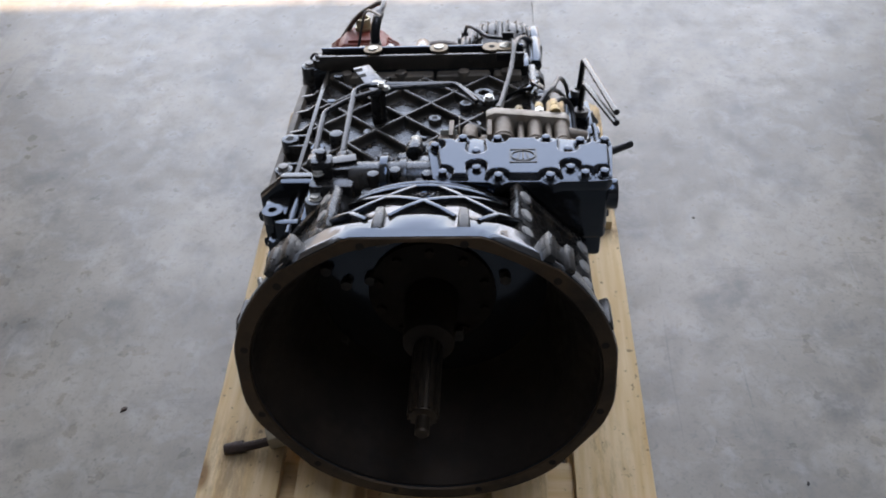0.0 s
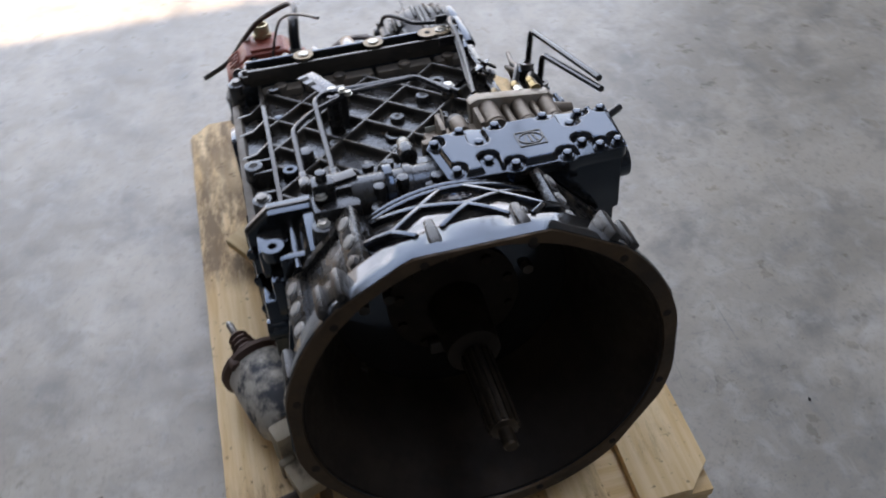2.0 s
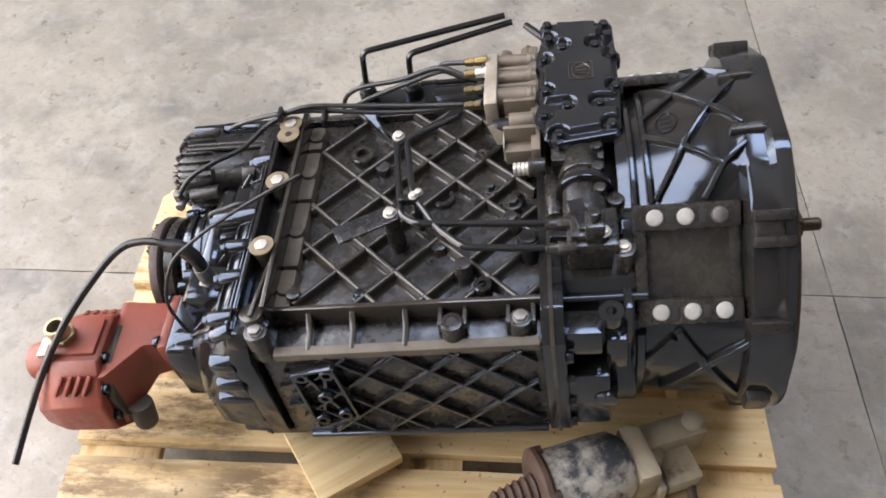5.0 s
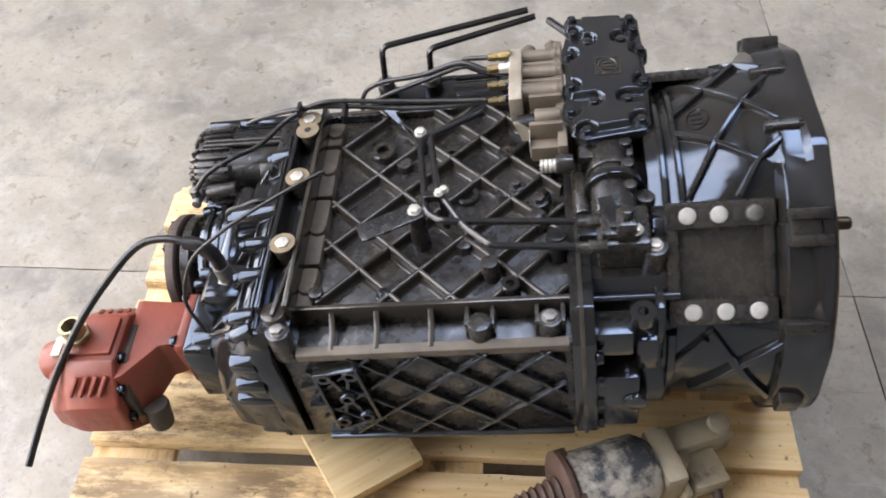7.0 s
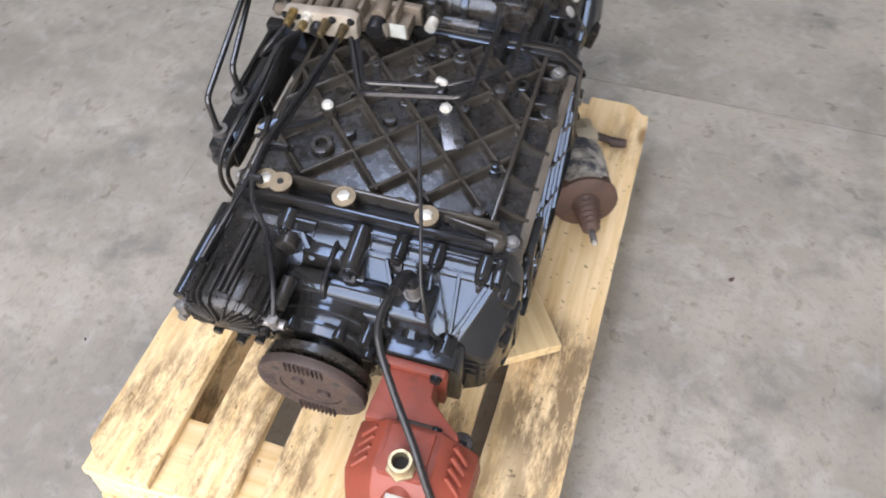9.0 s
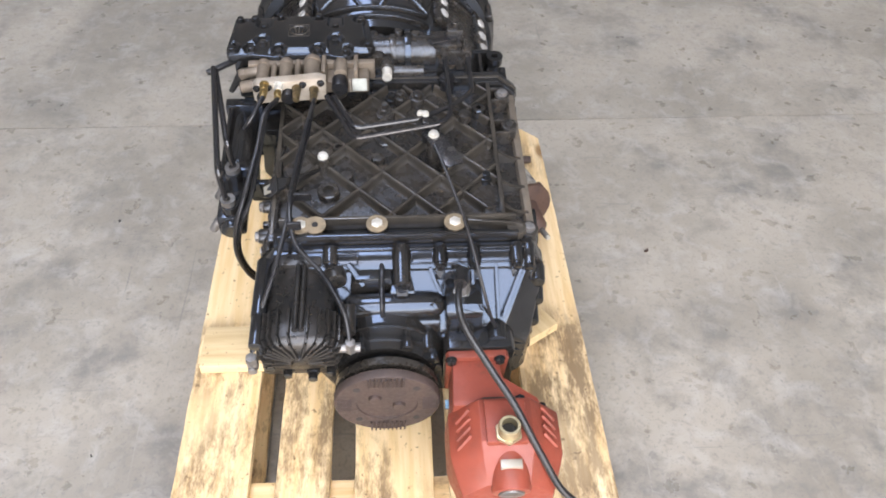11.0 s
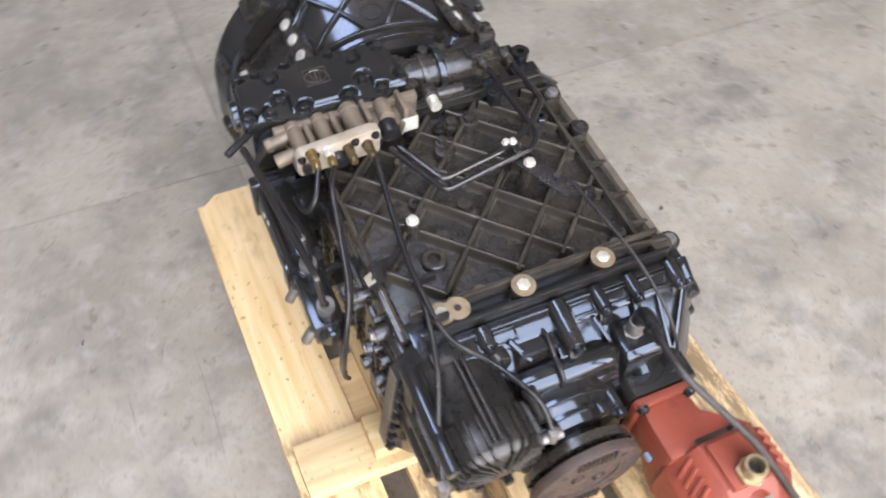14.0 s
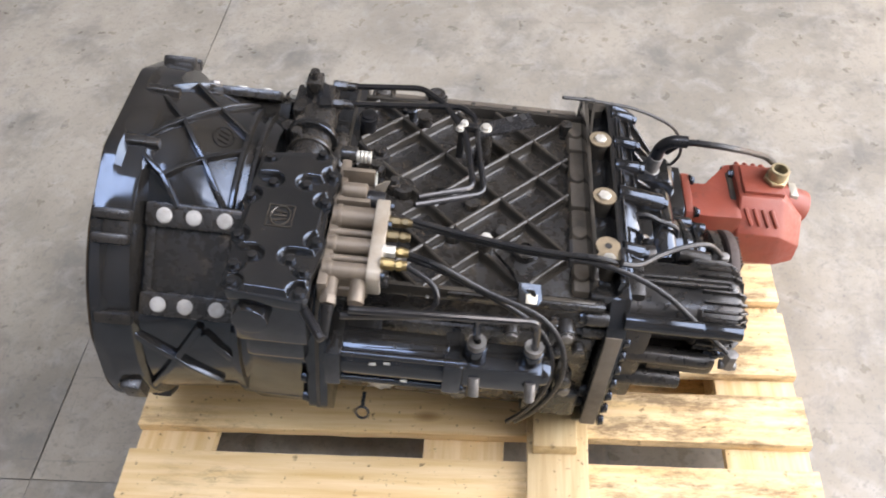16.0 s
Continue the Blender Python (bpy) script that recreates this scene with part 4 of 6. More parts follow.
for v, w, r in ((0.585, 0.085, 0.014), (0.665, 0.095, 0.016), (0.690, 0.055, 0.012), (0.66, 0.045, 0.010), (0.685, -0.045, 0.014), (0.565, 0.030, 0.012)):
    cyl(bm, (0.205, v, w), (0.238, v, w), r, r * 0.85, 16, 0.003)
for w in (0.115, 0.085, -0.075, -0.105):
    cyl(bm, (0.214, 0.690, w), (0.214, 0.724, w), 0.012, 0.012, 14, 0.003)
box(bm, (0.196, 0.232), (0.640, 0.652), (-0.06, 0.11), 0.004)
box(bm, (0.196, 0.228), (0.540, 0.550), (-0.08, 0.06), 0.004)
bmesh.ops.translate(bm, verts=bm.verts, vec=(-0.028, 0, 0))
parts("flank_boss", bm, DUSTY, case)
for w in (0.115, 0.085, -0.075, -0.105):
    bolt(BOLT_BLACK, (0.186, 0.690, w), (0, -1, 0), case)
for v, w in ((0.665, 0.095), (0.585, 0.085), (0.685, -0.045)):
    bolt(BOLT_DULL, (0.210, v, w), (1, 0, 0), case)
bm = bmesh.new()
for v, w in ((0.46, -0.03), (0.64, 0.02), (0.36, -0.06)):
    cyl(bm, (0.215, v, w), (0.2195, v, w), 0.010, n=6)
parts("flank_plug", bm, STEEL, case)
bm = bmesh.new()  # cross rail with its two lips
box(bm, (-0.262, 0.175), (0.692, 0.736), (0.10, 0.150), 0.004)
bar(bm, (-0.245, 0.733, 0.146), (0.165, 0.733, 0.146), 0.009, 0.031, (0, 0, 1), 0.002, 0.75)
rail = parts("rear_lip", bm, BLACK, gearbox, "black cross rail with a brownish worn lip", main="cross_rail")
bm = bmesh.new()
bar(bm, (-0.245, 0.695, 0.146), (0.165, 0.695, 0.146), 0.009, 0.031, (0, 0, 1), 0.002, 0.75)
bar(bm, (-0.255, 0.712, 0.148), (-0.160, 0.700, 0.148), 0.007, 0.024, (0, 0, 1), 0.002, 0.75)
for u in (0.126, 0.104, -0.004, -0.137, -0.245):
    cyl(bm, (u, 0.714, 0.12), (u, 0.714, 0.179 if u > -0.2 else 0.165), 0.0175, 0.0170, 22, 0.002)
parts("rail_lip", bm, WORN, rail)
WASHER_BOLT = bolt_mesh("bolt", 0.0105, 0.005, ZINC, n=6)
bm = bmesh.new()
revolve(bm, [(0.005, 0), (0.0175, 0), (0.0185, 0.001), (0.0185, 0.0032), (0.005, 0.0032)], 26, axis="w")
WASHER = mesh_of("washer", bm, GOLD)
for u, has in ((0.126, 1), (0.101, 0), (-0.004, 1), (-0.137, 1)):
    piece("washer", WASHER, rail, Matrix.Translation((u, 0.714, 0.179)))
    if has:
        bolt(WASHER_BOLT, (u, 0.714, 0.180), (0, 0, 1), rail)
# Dark disc for the shade inside the open washer.
bm = bmesh.new()
cyl(bm, (0.101, 0.714, 0.176), (0.101, 0.714, 0.1828), 0.0055, n=20)
part("open_hole", bm, DARK, rail)
bm = bmesh.new()  # flange of the main case towards the rear case, brown with dust at the right
prism(bm, [(-0.270, 0.150), (0.172, 0.150), (0.207, 0.10), (0.226, -0.10), (0.18, -0.185), (-0.24, -0.185), (-0.292, -0.09), (-0.292, 0.11)], "v", 0.722, 0.752, 0.003)
part("rear_flange", bm, BLACK, case)
bm = bmesh.new()
bar(bm, (0.2035, 0.735, 0.10), (0.2235, 0.735, -0.11), 0.026, 0.005, (1, 0, 0), 0.001, 0.9)
parts("flange_edge", bm, PAD, case, "brown dusty edge of the flange")

# rear case
bm = bmesh.new()
ringA = [(-0.270, 0.750, 0.140), (0.165, 0.750, 0.146), (0.198, 0.750, 0.10), (0.214, 0.750, -0.10), (0.16, 0.750, -0.18), (-0.22, 0.750, -0.18), (-0.290, 0.750, -0.08), (-0.290, 0.750, 0.10)]
ringB = [(-0.264, 0.774, 0.134), (0.110, 0.774, 0.134), (0.150, 0.774, 0.10), (0.16, 0.774, -0.09), (0.12, 0.774, -0.165), (-0.21, 0.774, -0.170), (-0.288, 0.774, -0.08), (-0.288, 0.774, 0.090)]
ringC = [(-0.224, 0.842, 0.066), (0.070, 0.842, 0.060), (0.100, 0.842, 0.03), (0.11, 0.842, -0.08), (0.08, 0.842, -0.150), (-0.19, 0.842, -0.155), (-0.268, 0.834, -0.09), (-0.272, 0.826, 0.008)]
ringD = [(-0.218, 0.853, 0.048), (0.060, 0.853, 0.040), (0.090, 0.853, 0.02), (0.10, 0.853, -0.08), (0.07, 0.853, -0.140), (-0.18, 0.853, -0.145), (-0.255, 0.846, -0.09), (-0.260, 0.842, -0.004)]
loft(bm, [ringA, ringB, ringC, ringD], 0.004)
rear = part("rear_case", bm, BLACK, gearbox, "glossy black rear case with bosses and ribs", 30)
bm = bmesh.new()  # stiffening ribs on the slanted cover
SLANT = Vector((0, 0.707, 0.707))


def on_slant(u, k):
    return Vector((u, 0.774 + 0.068 * k, 0.134 - 0.068 * k))


for u0, k0, u1, k1, h in ((-0.205, -0.05, -0.208, 0.95, 0.007), (-0.249, 0.05, -0.214, 0.95, 0.009), (-0.163, 0.0, -0.166, 0.75, 0.010), (-0.092, 0.0, -0.125, 0.9, 0.012), (-0.06, 0.55, -0.16, 0.75, 0.008)):
    bar(bm, on_slant(u0, k0) - SLANT * 0.003, on_slant(u1, k1) - SLANT * 0.003, 0.009, h + 0.003, SLANT, 0.002, 0.7)
parts("cover_rib", bm, BLACK, rear)
bm = bmesh.new()
prism(bm, [(0.738, 0.154), (0.747, 0.154), (0.774, 0.143), (0.779, 0.137), (0.775, 0.10), (0.738, 0.10)], "u", -0.264, 0.128, 0.002)
bar(bm, (-0.258, 0.749, 0.151), (0.120, 0.749, 0.151), 0.005, 0.006, (0, 0.3, 0.95), 0.0015, 0.7)
for u0, u1 in ((-0.232, -0.176), (-0.160, -0.122), (-0.098, -0.062), (0.030, 0.090)):  # raised frames of the shallow pockets
    for v in (0.755, 0.773):
        bar(bm, (u0, v, 0.1505 - 0.40 * (v - 0.755)), (u1, v, 0.1505 - 0.40 * (v - 0.755)), 0.004, 0.0045, (0, 0.35, 0.94), 0.001, 0.7)
    for u in (u0, u1):
        bar(bm, (u, 0.753, 0.151), (u, 0.775, 0.142), 0.004, 0.0045, (0, 0.35, 0.94), 0.001, 0.7)
parts("joint_ledge", bm, BLACK, rear)
bm = bmesh.new()  # bolt towers along the joint, with the webs that carry them
for u, v1, w1, r in ((-0.044, 0.818, 0.140, 0.017), (-0.110, 0.782, 0.150, 0.0135), (-0.168, 0.780, 0.148, 0.0135), (-0.240, 0.780, 0.146, 0.0135), (-0.262, 0.775, 0.136, 0.012), (0.076, 0.775, 0.146, 0.015)):
    cyl(bm, (u, 0.742, 0.150), (u, v1, w1), r, r * 0.85, 18, 0.003)
    prism(bm, [(0.755, 0.145), (v1 - 0.004, w1), (v1 + 0.010, w1 - 0.030), (0.768, 0.120)], "u", u - r * 0.6, u + r * 0.6, 0.003)
loft(bm, [[(-0.032, 0.762, 0.130), (-0.056, 0.762, 0.130), (-0.058, 0.762, 0.100), (-0.030, 0.762, 0.100)], [(-0.022, 0.815, 0.122), (-0.066, 0.815, 0.122), (-0.070, 0.838, 0.080), (-0.018, 0.838, 0.080)]], 0.004)
loft(bm, [[(-0.030, 0.756, 0.136), (0.044, 0.756, 0.136), (0.050, 0.756, 0.10), (-0.030, 0.756, 0.10)], [(-0.028, 0.800, 0.139), (0.036, 0.800, 0.139), (0.048, 0.806, 0.09), (-0.028, 0.806, 0.09)]], 0.006)
bar(bm, (0.020, 0.800, 0.118), (0.046, 0.772, 0.146), 0.012, 0.010, (0, 0.5, 0.8), 0.003, 0.7)
# transverse swelling over the output bearing, with its rounded ends
rings = []
for u, r in ((0.054, 0.006), (0.050, 0.017), (0.042, 0.021), (-0.030, 0.0225), (-0.095, 0.0215), (-0.110, 0.017), (-0.118, 0.007)):
    rings.append([(u, 0.826 + r * math.sin(a), 0.098 + r * math.cos(a)) for a in np.linspace(0, 2 * math.pi, 21)[:-1]])
loft(bm, rings)
for u0, u1, top in ((-0.030, 0.046, 0.086), (-0.108, -0.036, 0.084)):
    prism(bm, [(0.800, top), (0.850, top), (0.856, top - 0.012), (0.852, 0.03), (0.800, 0.03)], "u", u0, u1, 0.004)
# hump that carries the plug, beside the flat panel
prism(bm, [(0.780, 0.112), (0.790, 0.119), (0.844, 0.121), (0.856, 0.108), (0.856, 0.050), (0.790, 0.050)], "u", -0.180, -0.116, 0.008)
prism(bm, [(0.752, 0.08), (0.752, 0.128), (0.785, 0.120), (0.83, 0.07)], "u", 0.048, 0.072, 0.004)
cyl(bm, (0.090, 0.775, 0.10), (0.090, 0.782, 0.128), 0.024, 0.020, 24, 0.004)
cyl(bm, (0.090, 0.782, 0.120), (0.090, 0.784, 0.136), 0.011, 0.010, 16, 0.003)
for u, v, w, r in ((-0.280, 0.786, 0.098, 0.017), (-0.283, 0.792, 0.050, 0.016), (-0.279, 0.806, 0.004, 0.015)):
    cyl(bm, (u, 0.748, w), (u + 0.002, v, w - 0.003), r, r * 0.9, 20, 0.005)
    box(bm, (u + 0.002, u + 0.045), (0.748, v - 0.006), (w - 0.024, w + 0.010), 0.008)
for k in range(3):
    bar(bm, (-0.262, 0.836, -0.012 - 0.020 * k), (-0.222, 0.848, 0.006 - 0.020 * k), 0.006, 0.006, (-0.15, 1, 0.2), 0.002, 0.7)
for w in (-0.04, -0.085):
    cyl(bm, (-0.276, 0.750, w), (-0.272, 0.796, w - 0.004), 0.014, 0.012, 16, 0.003)
parts("bolt_tower", bm, BLACK, rear)
for u, v, w in ((-0.044, 0.818, 0.140), (-0.110, 0.782, 0.150), (-0.168, 0.780, 0.148), (-0.240, 0.780, 0.146), (-0.262, 0.775, 0.136), (0.076, 0.775, 0.146)):
    bolt(BOLT_BLACK, (u, v, w), (0, 1, -0.15), rear)
bm = bmesh.new()  # output bearing house with stepped ribs
revolve(bm, [(0, 0.80), (0.105, 0.80), (0.103, 0.850), (0.092, 0.878), (0.082, 0.902), (0.0, 0.902)], 48, (-0.012, 0.0))
for h, r in ((0.862, 0.101), (0.884, 0.094)):
    revolve(bm, [(0.06, h), (r, h), (r, h + 0.006), (0.06, h + 0.006)], 48, (-0.012, 0.0))
for a in (-62, -25, 25, 62):
    s, k = math.sin(math.radians(a)), math.cos(math.radians(a))
    bar(bm, (-0.012 + 0.09 * s, 0.80, 0.09 * k), (-0.012 + 0.078 * s, 0.90, 0.078 * k), 0.016, 0.014, (s, 0, k), 0.003, 0.7)
    cyl(bm, (-0.012 + 0.092 * s, 0.885, 0.092 * k), (-0.012 + 0.092 * s, 0.905, 0.092 * k), 0.010, n=14, bev=0.002)
for v, w in ((0.846, 0.096), (0.860, 0.088), (0.874, 0.080), (0.888, 0.072)):
    box(bm, (-0.041, -0.001), (v, v + 0.009), (0.05, w), 0.003)
for u in (-0.118, 0.070):
    box(bm, (u - 0.016, u + 0.016), (0.80, 0.862), (-0.03, 0.050), 0.012)
for u, w in ((-0.085, 0.058), (0.060, 0.060), (-0.10, 0.0), (0.078, 0.0)):
    cyl(bm, (u, 0.84, w), (u, 0.893, w), 0.013, 0.011, 16, 0.003)
parts("bearing_boss", bm, BLACK, gearbox, main="bearing_house")
bm = bmesh.new()
tube(bm, smooth_line([(-0.010, 0.768, 0.140), (-0.011, 0.790, 0.142), (-0.010, 0.815, 0.132), (-0.010, 0.842, 0.122), (-0.010, 0.850, 0.100)]), 0.0042)
parts("breather_pipe", bm, RUBBER, rear)

# output flange
bm = bmesh.new()
revolve(bm, [(0, 0.90), (0.055, 0.90), (0.055, 0.912), (0.087, 0.918), (0.088, 0.932), (0.05, 0.936), (0.05, 0.945), (0, 0.945)], 48, (-0.014, -0.004))
part("dust_shield", bm, DUSTY, gearbox)
bm = bmesh.new()
revolve(bm, [(0, 0.940), (0.086, 0.940), (0.090, 0.943), (0.090, 0.955), (0.088, 0.958), (0.052, 0.958), (0.051, 0.955), (0.0, 0.955)], 64, (-0.014, -0.004))
for s in (1, -1):
    for k in range(9):
        u = -0.014 + (k - 4) * 0.0072
        bar(bm, (u, 0.957, -0.004 + s * 0.060), (u, 0.957, -0.004 + s * 0.084), 0.0044, 0.0060, (0, 1, 0), 0.0, 0.5)
        w = -0.004 + (k - 4) * 0.0045
        bar(bm, (-0.014 + s * 0.060, 0.957, w), (-0.014 + s * 0.083, 0.957, w), 0.0026, 0.0025, (0, 1, 0), 0.0, 0.6)
for u, w in ((0.006, 0.012), (-0.034, -0.012)):
    cyl(bm, (u, 0.95, w), (u, 0.961, w), 0.012, 0.010, 18, 0.002)
flange = parts("tooth", bm, RUST, gearbox, "rust-brown toothed round output flange", main="output_flange")
# Hole shade as dark discs on the flange face.
bm = bmesh.new()
for a in (45, 135, 225, 315):
    s, k = math.sin(math.radians(a)), math.cos(math.radians(a))
    cyl(bm, (-0.014 + 0.07 * s, 0.956, -0.004 + 0.07 * k), (-0.014 + 0.07 * s, 0.9585, -0.004 + 0.07 * k), 0.006, n=14)
parts("bolt_hole", bm, DARK, flange)

# finned range cylinder beside the output flange
FC = Vector((0.124, 0, 0.098))


def cup_ring(v, k, n=44):
    """A rounded-rectangle section of the cylinder, k times its full size."""
    ring = []
    for i in range(n):
        a = 2 * math.pi * i / n
        x, y = math.sin(a), math.cos(a)
        ring.append((FC.x + 0.064 * k * math.copysign(abs(x) ** 0.72, x), v, FC.z + 0.047 * k * math.copysign(abs(y) ** 0.72, y)))
    return ring


bm = bmesh.new()
loft(bm, [cup_ring(0.745, 0.92), cup_ring(0.852, 0.92), cup_ring(0.858, 1.0), cup_ring(0.908, 1.0), cup_ring(0.918, 0.92), cup_ring(0.925, 0.74), cup_ring(0.928, 0.30)])
for k in range(16):  # fins along the barrel that bend over the rim and meet at the hub
    a = math.radians(-112 + 224 * k / 15)
    x, y = math.sin(a), math.cos(a)
    e = Vector((0.064 * math.copysign(abs(x) ** 0.72, x), 0, 0.047 * math.copysign(abs(y) ** 0.72, y)))
    d = Vector((x, 0, y))
    line = [FC + e + Vector((0, 0.860, 0)), FC + e + Vector((0, 0.910, 0)), FC + e * 0.88 + Vector((0, 0.922, 0)), FC + e * 0.18 + Vector((0, 0.929, 0))]
    for i, up in enumerate((d, d + Vector((0, 0.7, 0)), Vector((0, 1, 0)) + d * 0.25)):
        bar(bm, line[i], line[i + 1], 0.0055, 0.0065, up, 0.0012, 0.6)
cyl(bm, (FC.x, 0.925, FC.z), (FC.x, 0.934, FC.z), 0.012, 0.009, 18, 0.002)
box(bm, (0.086, 0.162), (0.745, 0.775), (0.05, 0.150), 0.008)
fin = parts("fin", bm, FINS, gearbox, "black finned range-change cylinder", main="range_cylinder")
bm = bmesh.new()
for u in (0.119, 0.129):
    cyl(bm, (u, 0.745, 0.145), (u, 0.905, 0.147), 0.0045, n=12)
cyl(bm, (0.192, 0.745, 0.050), (0.192, 0.890, 0.046), 0.014, 0.013, 20, 0.003)
cyl(bm, (0.19, 0.745, -0.01), (0.19, 0.86, -0.01), 0.018, 0.016, 20, 0.003)
box(bm, (0.155, 0.202), (0.748, 0.790), (-0.06, 0.126), 0.008)
cyl(bm, (0.045, 0.84, 0.118), (0.045, 0.892, 0.114), 0.012, 0.011, 18, 0.003)
cyl(bm, (0.070, 0.770, 0.128), (0.066, 0.800, 0.132), 0.020, 0.017, 22, 0.004)
box(bm, (0.068, 0.196), (0.800, 0.905), (0.010, 0.052), 0.012)
parts("end_tube", bm, FINS, fin)
bm = bmesh.new()
cyl(bm, (0.190, 0.745, 0.122), (0.192, 0.860, 0.122), 0.0135, n=24, bev=0.002)
cyl(bm, (0.192, 0.858, 0.122), (0.193, 0.918, 0.122), 0.0120, 0.0115, 24, 0.003)
parts("side_tube_end", bm, BLACK, fin, main="side_tube")
bm = bmesh.new()
for u, w, v in ((0.108, 0.040, 0.932), (0.078, 0.044, 0.925), (0.150, 0.040, 0.925), (0.178, 0.052, 0.918)):
    cyl(bm, (u, 0.88, w), (u, v - 0.012, w), 0.012, 0.011, 14, 0.002)
    cyl(bm, (u, 0.90, w), (u, v, w), 0.0085, n=6, bev=0.001)
parts("end_bolt", bm, BLACK, fin)
bm = bmesh.new()
cyl(bm, (0.205, 0.902, 0.060), (0.205, 0.926, 0.060), 0.008, n=14, bev=0.001)
cyl(bm, (0.205, 0.914, 0.056), (0.205, 0.914, 0.088), 0.010, n=6, bev=0.001)
cyl(bm, (0.026, 0.912, 0.104), (0.064, 0.912, 0.104), 0.008, n=14, bev=0.001)
cyl(bm, (0.042, 0.914, 0.098), (0.042, 0.914, 0.124), 0.009, n=6, bev=0.001)
parts("air_fitting", bm, STEEL, fin)
for k in range(7):
    bolt(BOLT_BLACK, (0.200 + 0.0032 * k, 0.752, 0.085 - 0.032 * k), (0, 1, 0), rear)
for k in range(5):
    bolt(BOLT_BLACK, (-0.282, 0.752, -0.09 + 0.04 * k), (0, 1, 0), rear)

# power take-off: black adapter, red neck and red pump body
bm = bmesh.new()
prism(bm, [(-0.228, 0.058), (-0.122, 0.058), (-0.112, 0.045), (-0.112, -0.06), (-0.235, -0.06), (-0.235, 0.045)], "v", 0.845, 0.890, 0.005)
cyl(bm, (-0.152, 0.80, 0.085), (-0.152, 0.862, 0.060), 0.018, 0.016, 18, 0.003)
cyl(bm, (-0.205, 0.83, 0.05), (-0.205, 0.875, 0.05), 0.020, 0.018, 18, 0.004)
parts("adapter_boss", bm, BLACK, gearbox, main="pump_adapter")
pto = new("power_take_off")
pto.parent = gearbox
tagged(pto, "red-painted power take-off pump")
bm = bmesh.new()
prism(bm, [(-0.218, 0.054), (-0.120, 0.054), (-0.115, 0.047), (-0.115, -0.050), (-0.216, -0.048), (-0.222, 0.046)], "v", 0.892, 0.907, 0.003)
loft(bm, [[(-0.205, 0.905, 0.044), (-0.126, 0.905, 0.044), (-0.122, 0.905, -0.030), (-0.208, 0.905, -0.026)], [(-0.208, 0.938, 0.044), (-0.124, 0.938, 0.044), (-0.120, 0.938, -0.036), (-0.214, 0.938, -0.032)],
          [(-0.262, 0.982, 0.046), (-0.122, 0.982, 0.048), (-0.116, 0.982, -0.062), (-0.276, 0.982, -0.064)], [(-0.266, 0.994, 0.046), (-0.122, 0.994, 0.048), (-0.116, 0.994, -0.066), (-0.282, 0.994, -0.070)]], 0.005)
parts("neck_flange", bm, RED, pto, main="neck")
bm = bmesh.new()


def pump_ring(v, k, top=0.0, floor_w=-0.092):
    c = (-0.204, -0.012)
    pts = ((-0.246, 0.064), (-0.162, 0.064), (-0.114, 0.018), (-0.110, -0.05), (-0.140, -0.092), (-0.265, -0.092), (-0.300, -0.05), (-0.297, 0.012))
    return [(c[0] + (u - c[0]) * k, v, max(c[1] + (w - c[1]) * k + top, floor_w + (0.012 if w > -0.08 else 0.0))) for u, w in pts]


loft(bm, [pump_ring(0.990, 0.97), pump_ring(0.994, 1.0), pump_ring(1.066, 1.0, 0, -0.086), pump_ring(1.082, 0.95, -0.008, -0.076), pump_ring(1.120, 0.80, -0.030, -0.066)], 0.0045)
box(bm, (-0.236, -0.170), (0.998, 1.072), (0.05, 0.0705), 0.003)
cyl(bm, (-0.207, 1.070, 0.022), (-0.207, 1.130, 0.010), 0.034, 0.031, 30, 0.004)
body = parts("raised_pad", bm, RED, pto, "oily red cast pump body", 30, main="pump_body")
bm = bmesh.new()
loft(bm, [pump_ring(0.979, 0.78), pump_ring(0.982, 0.80), pump_ring(0.991, 0.80)], 0.002)
part("joint_plate", bm, OILY, pto)
bm = bmesh.new()  # louvres raised on both shoulders
for s in (0, 1):
    for k in range(4):
        v = 0.998 + 0.0155 * k
        p0, p1 = (-0.148, v + 0.004, 0.0495), (-0.126, v + 0.018, 0.0285)
        if s:
            p0, p1 = (-0.408 - p0[0] - 0.0, p0[1], p0[2]), (-0.408 - p1[0], p1[1], p1[2])
            p0, p1 = (p0[0] - 0.003, p0[1], p0[2]), (p1[0] - 0.003, p1[1], p1[2])
        bar(bm, p0, p1, 0.0085, 0.0045, (0.68 if not s else -0.68, 0, 0.73), 0.0015, 0.6)
parts("louvre", bm, RED, pto)
bm = bmesh.new()
cyl(bm, (-0.204, 1.058, 0.072), (-0.204, 1.058, 0.0795), 0.0225, n=6, bev=0.001)
revolve(bm, [(0.0125, 0.060), (0.0165, 0.074), (0.0175, 0.078), (0.0175, 0.098), (0.0165, 0.100), (0.0125, 0.100)], 28, (-0.204, 1.058), "w")
parts("fitting_nut", bm, PORT, pto, "open brass port fitting", main="port_fitting")
# Dark plug inside the fitting, for the shade down the port.
bm = bmesh.new()
cyl(bm, (-0.204, 1.058, 0.070), (-0.204, 1.058, 0.082), 0.0138, n=20)
part("port_hole", bm, DARK, pto)
bm = bmesh.new()
cyl(bm, (-0.207, 1.126, 0.011), (-0.207, 1.1335, 0.0095), 0.021, n=30, bev=0.002)
part("end_disc", bm, STEEL, pto, "grey round end disc")
bm = bmesh.new()
box(bm, (-0.224, -0.190), (1.092, 1.106), (0.040, 0.0520), 0.0008)
part("name_plate", bm, PLATE, pto, "small bare metal name plate")
bm = bmesh.new()
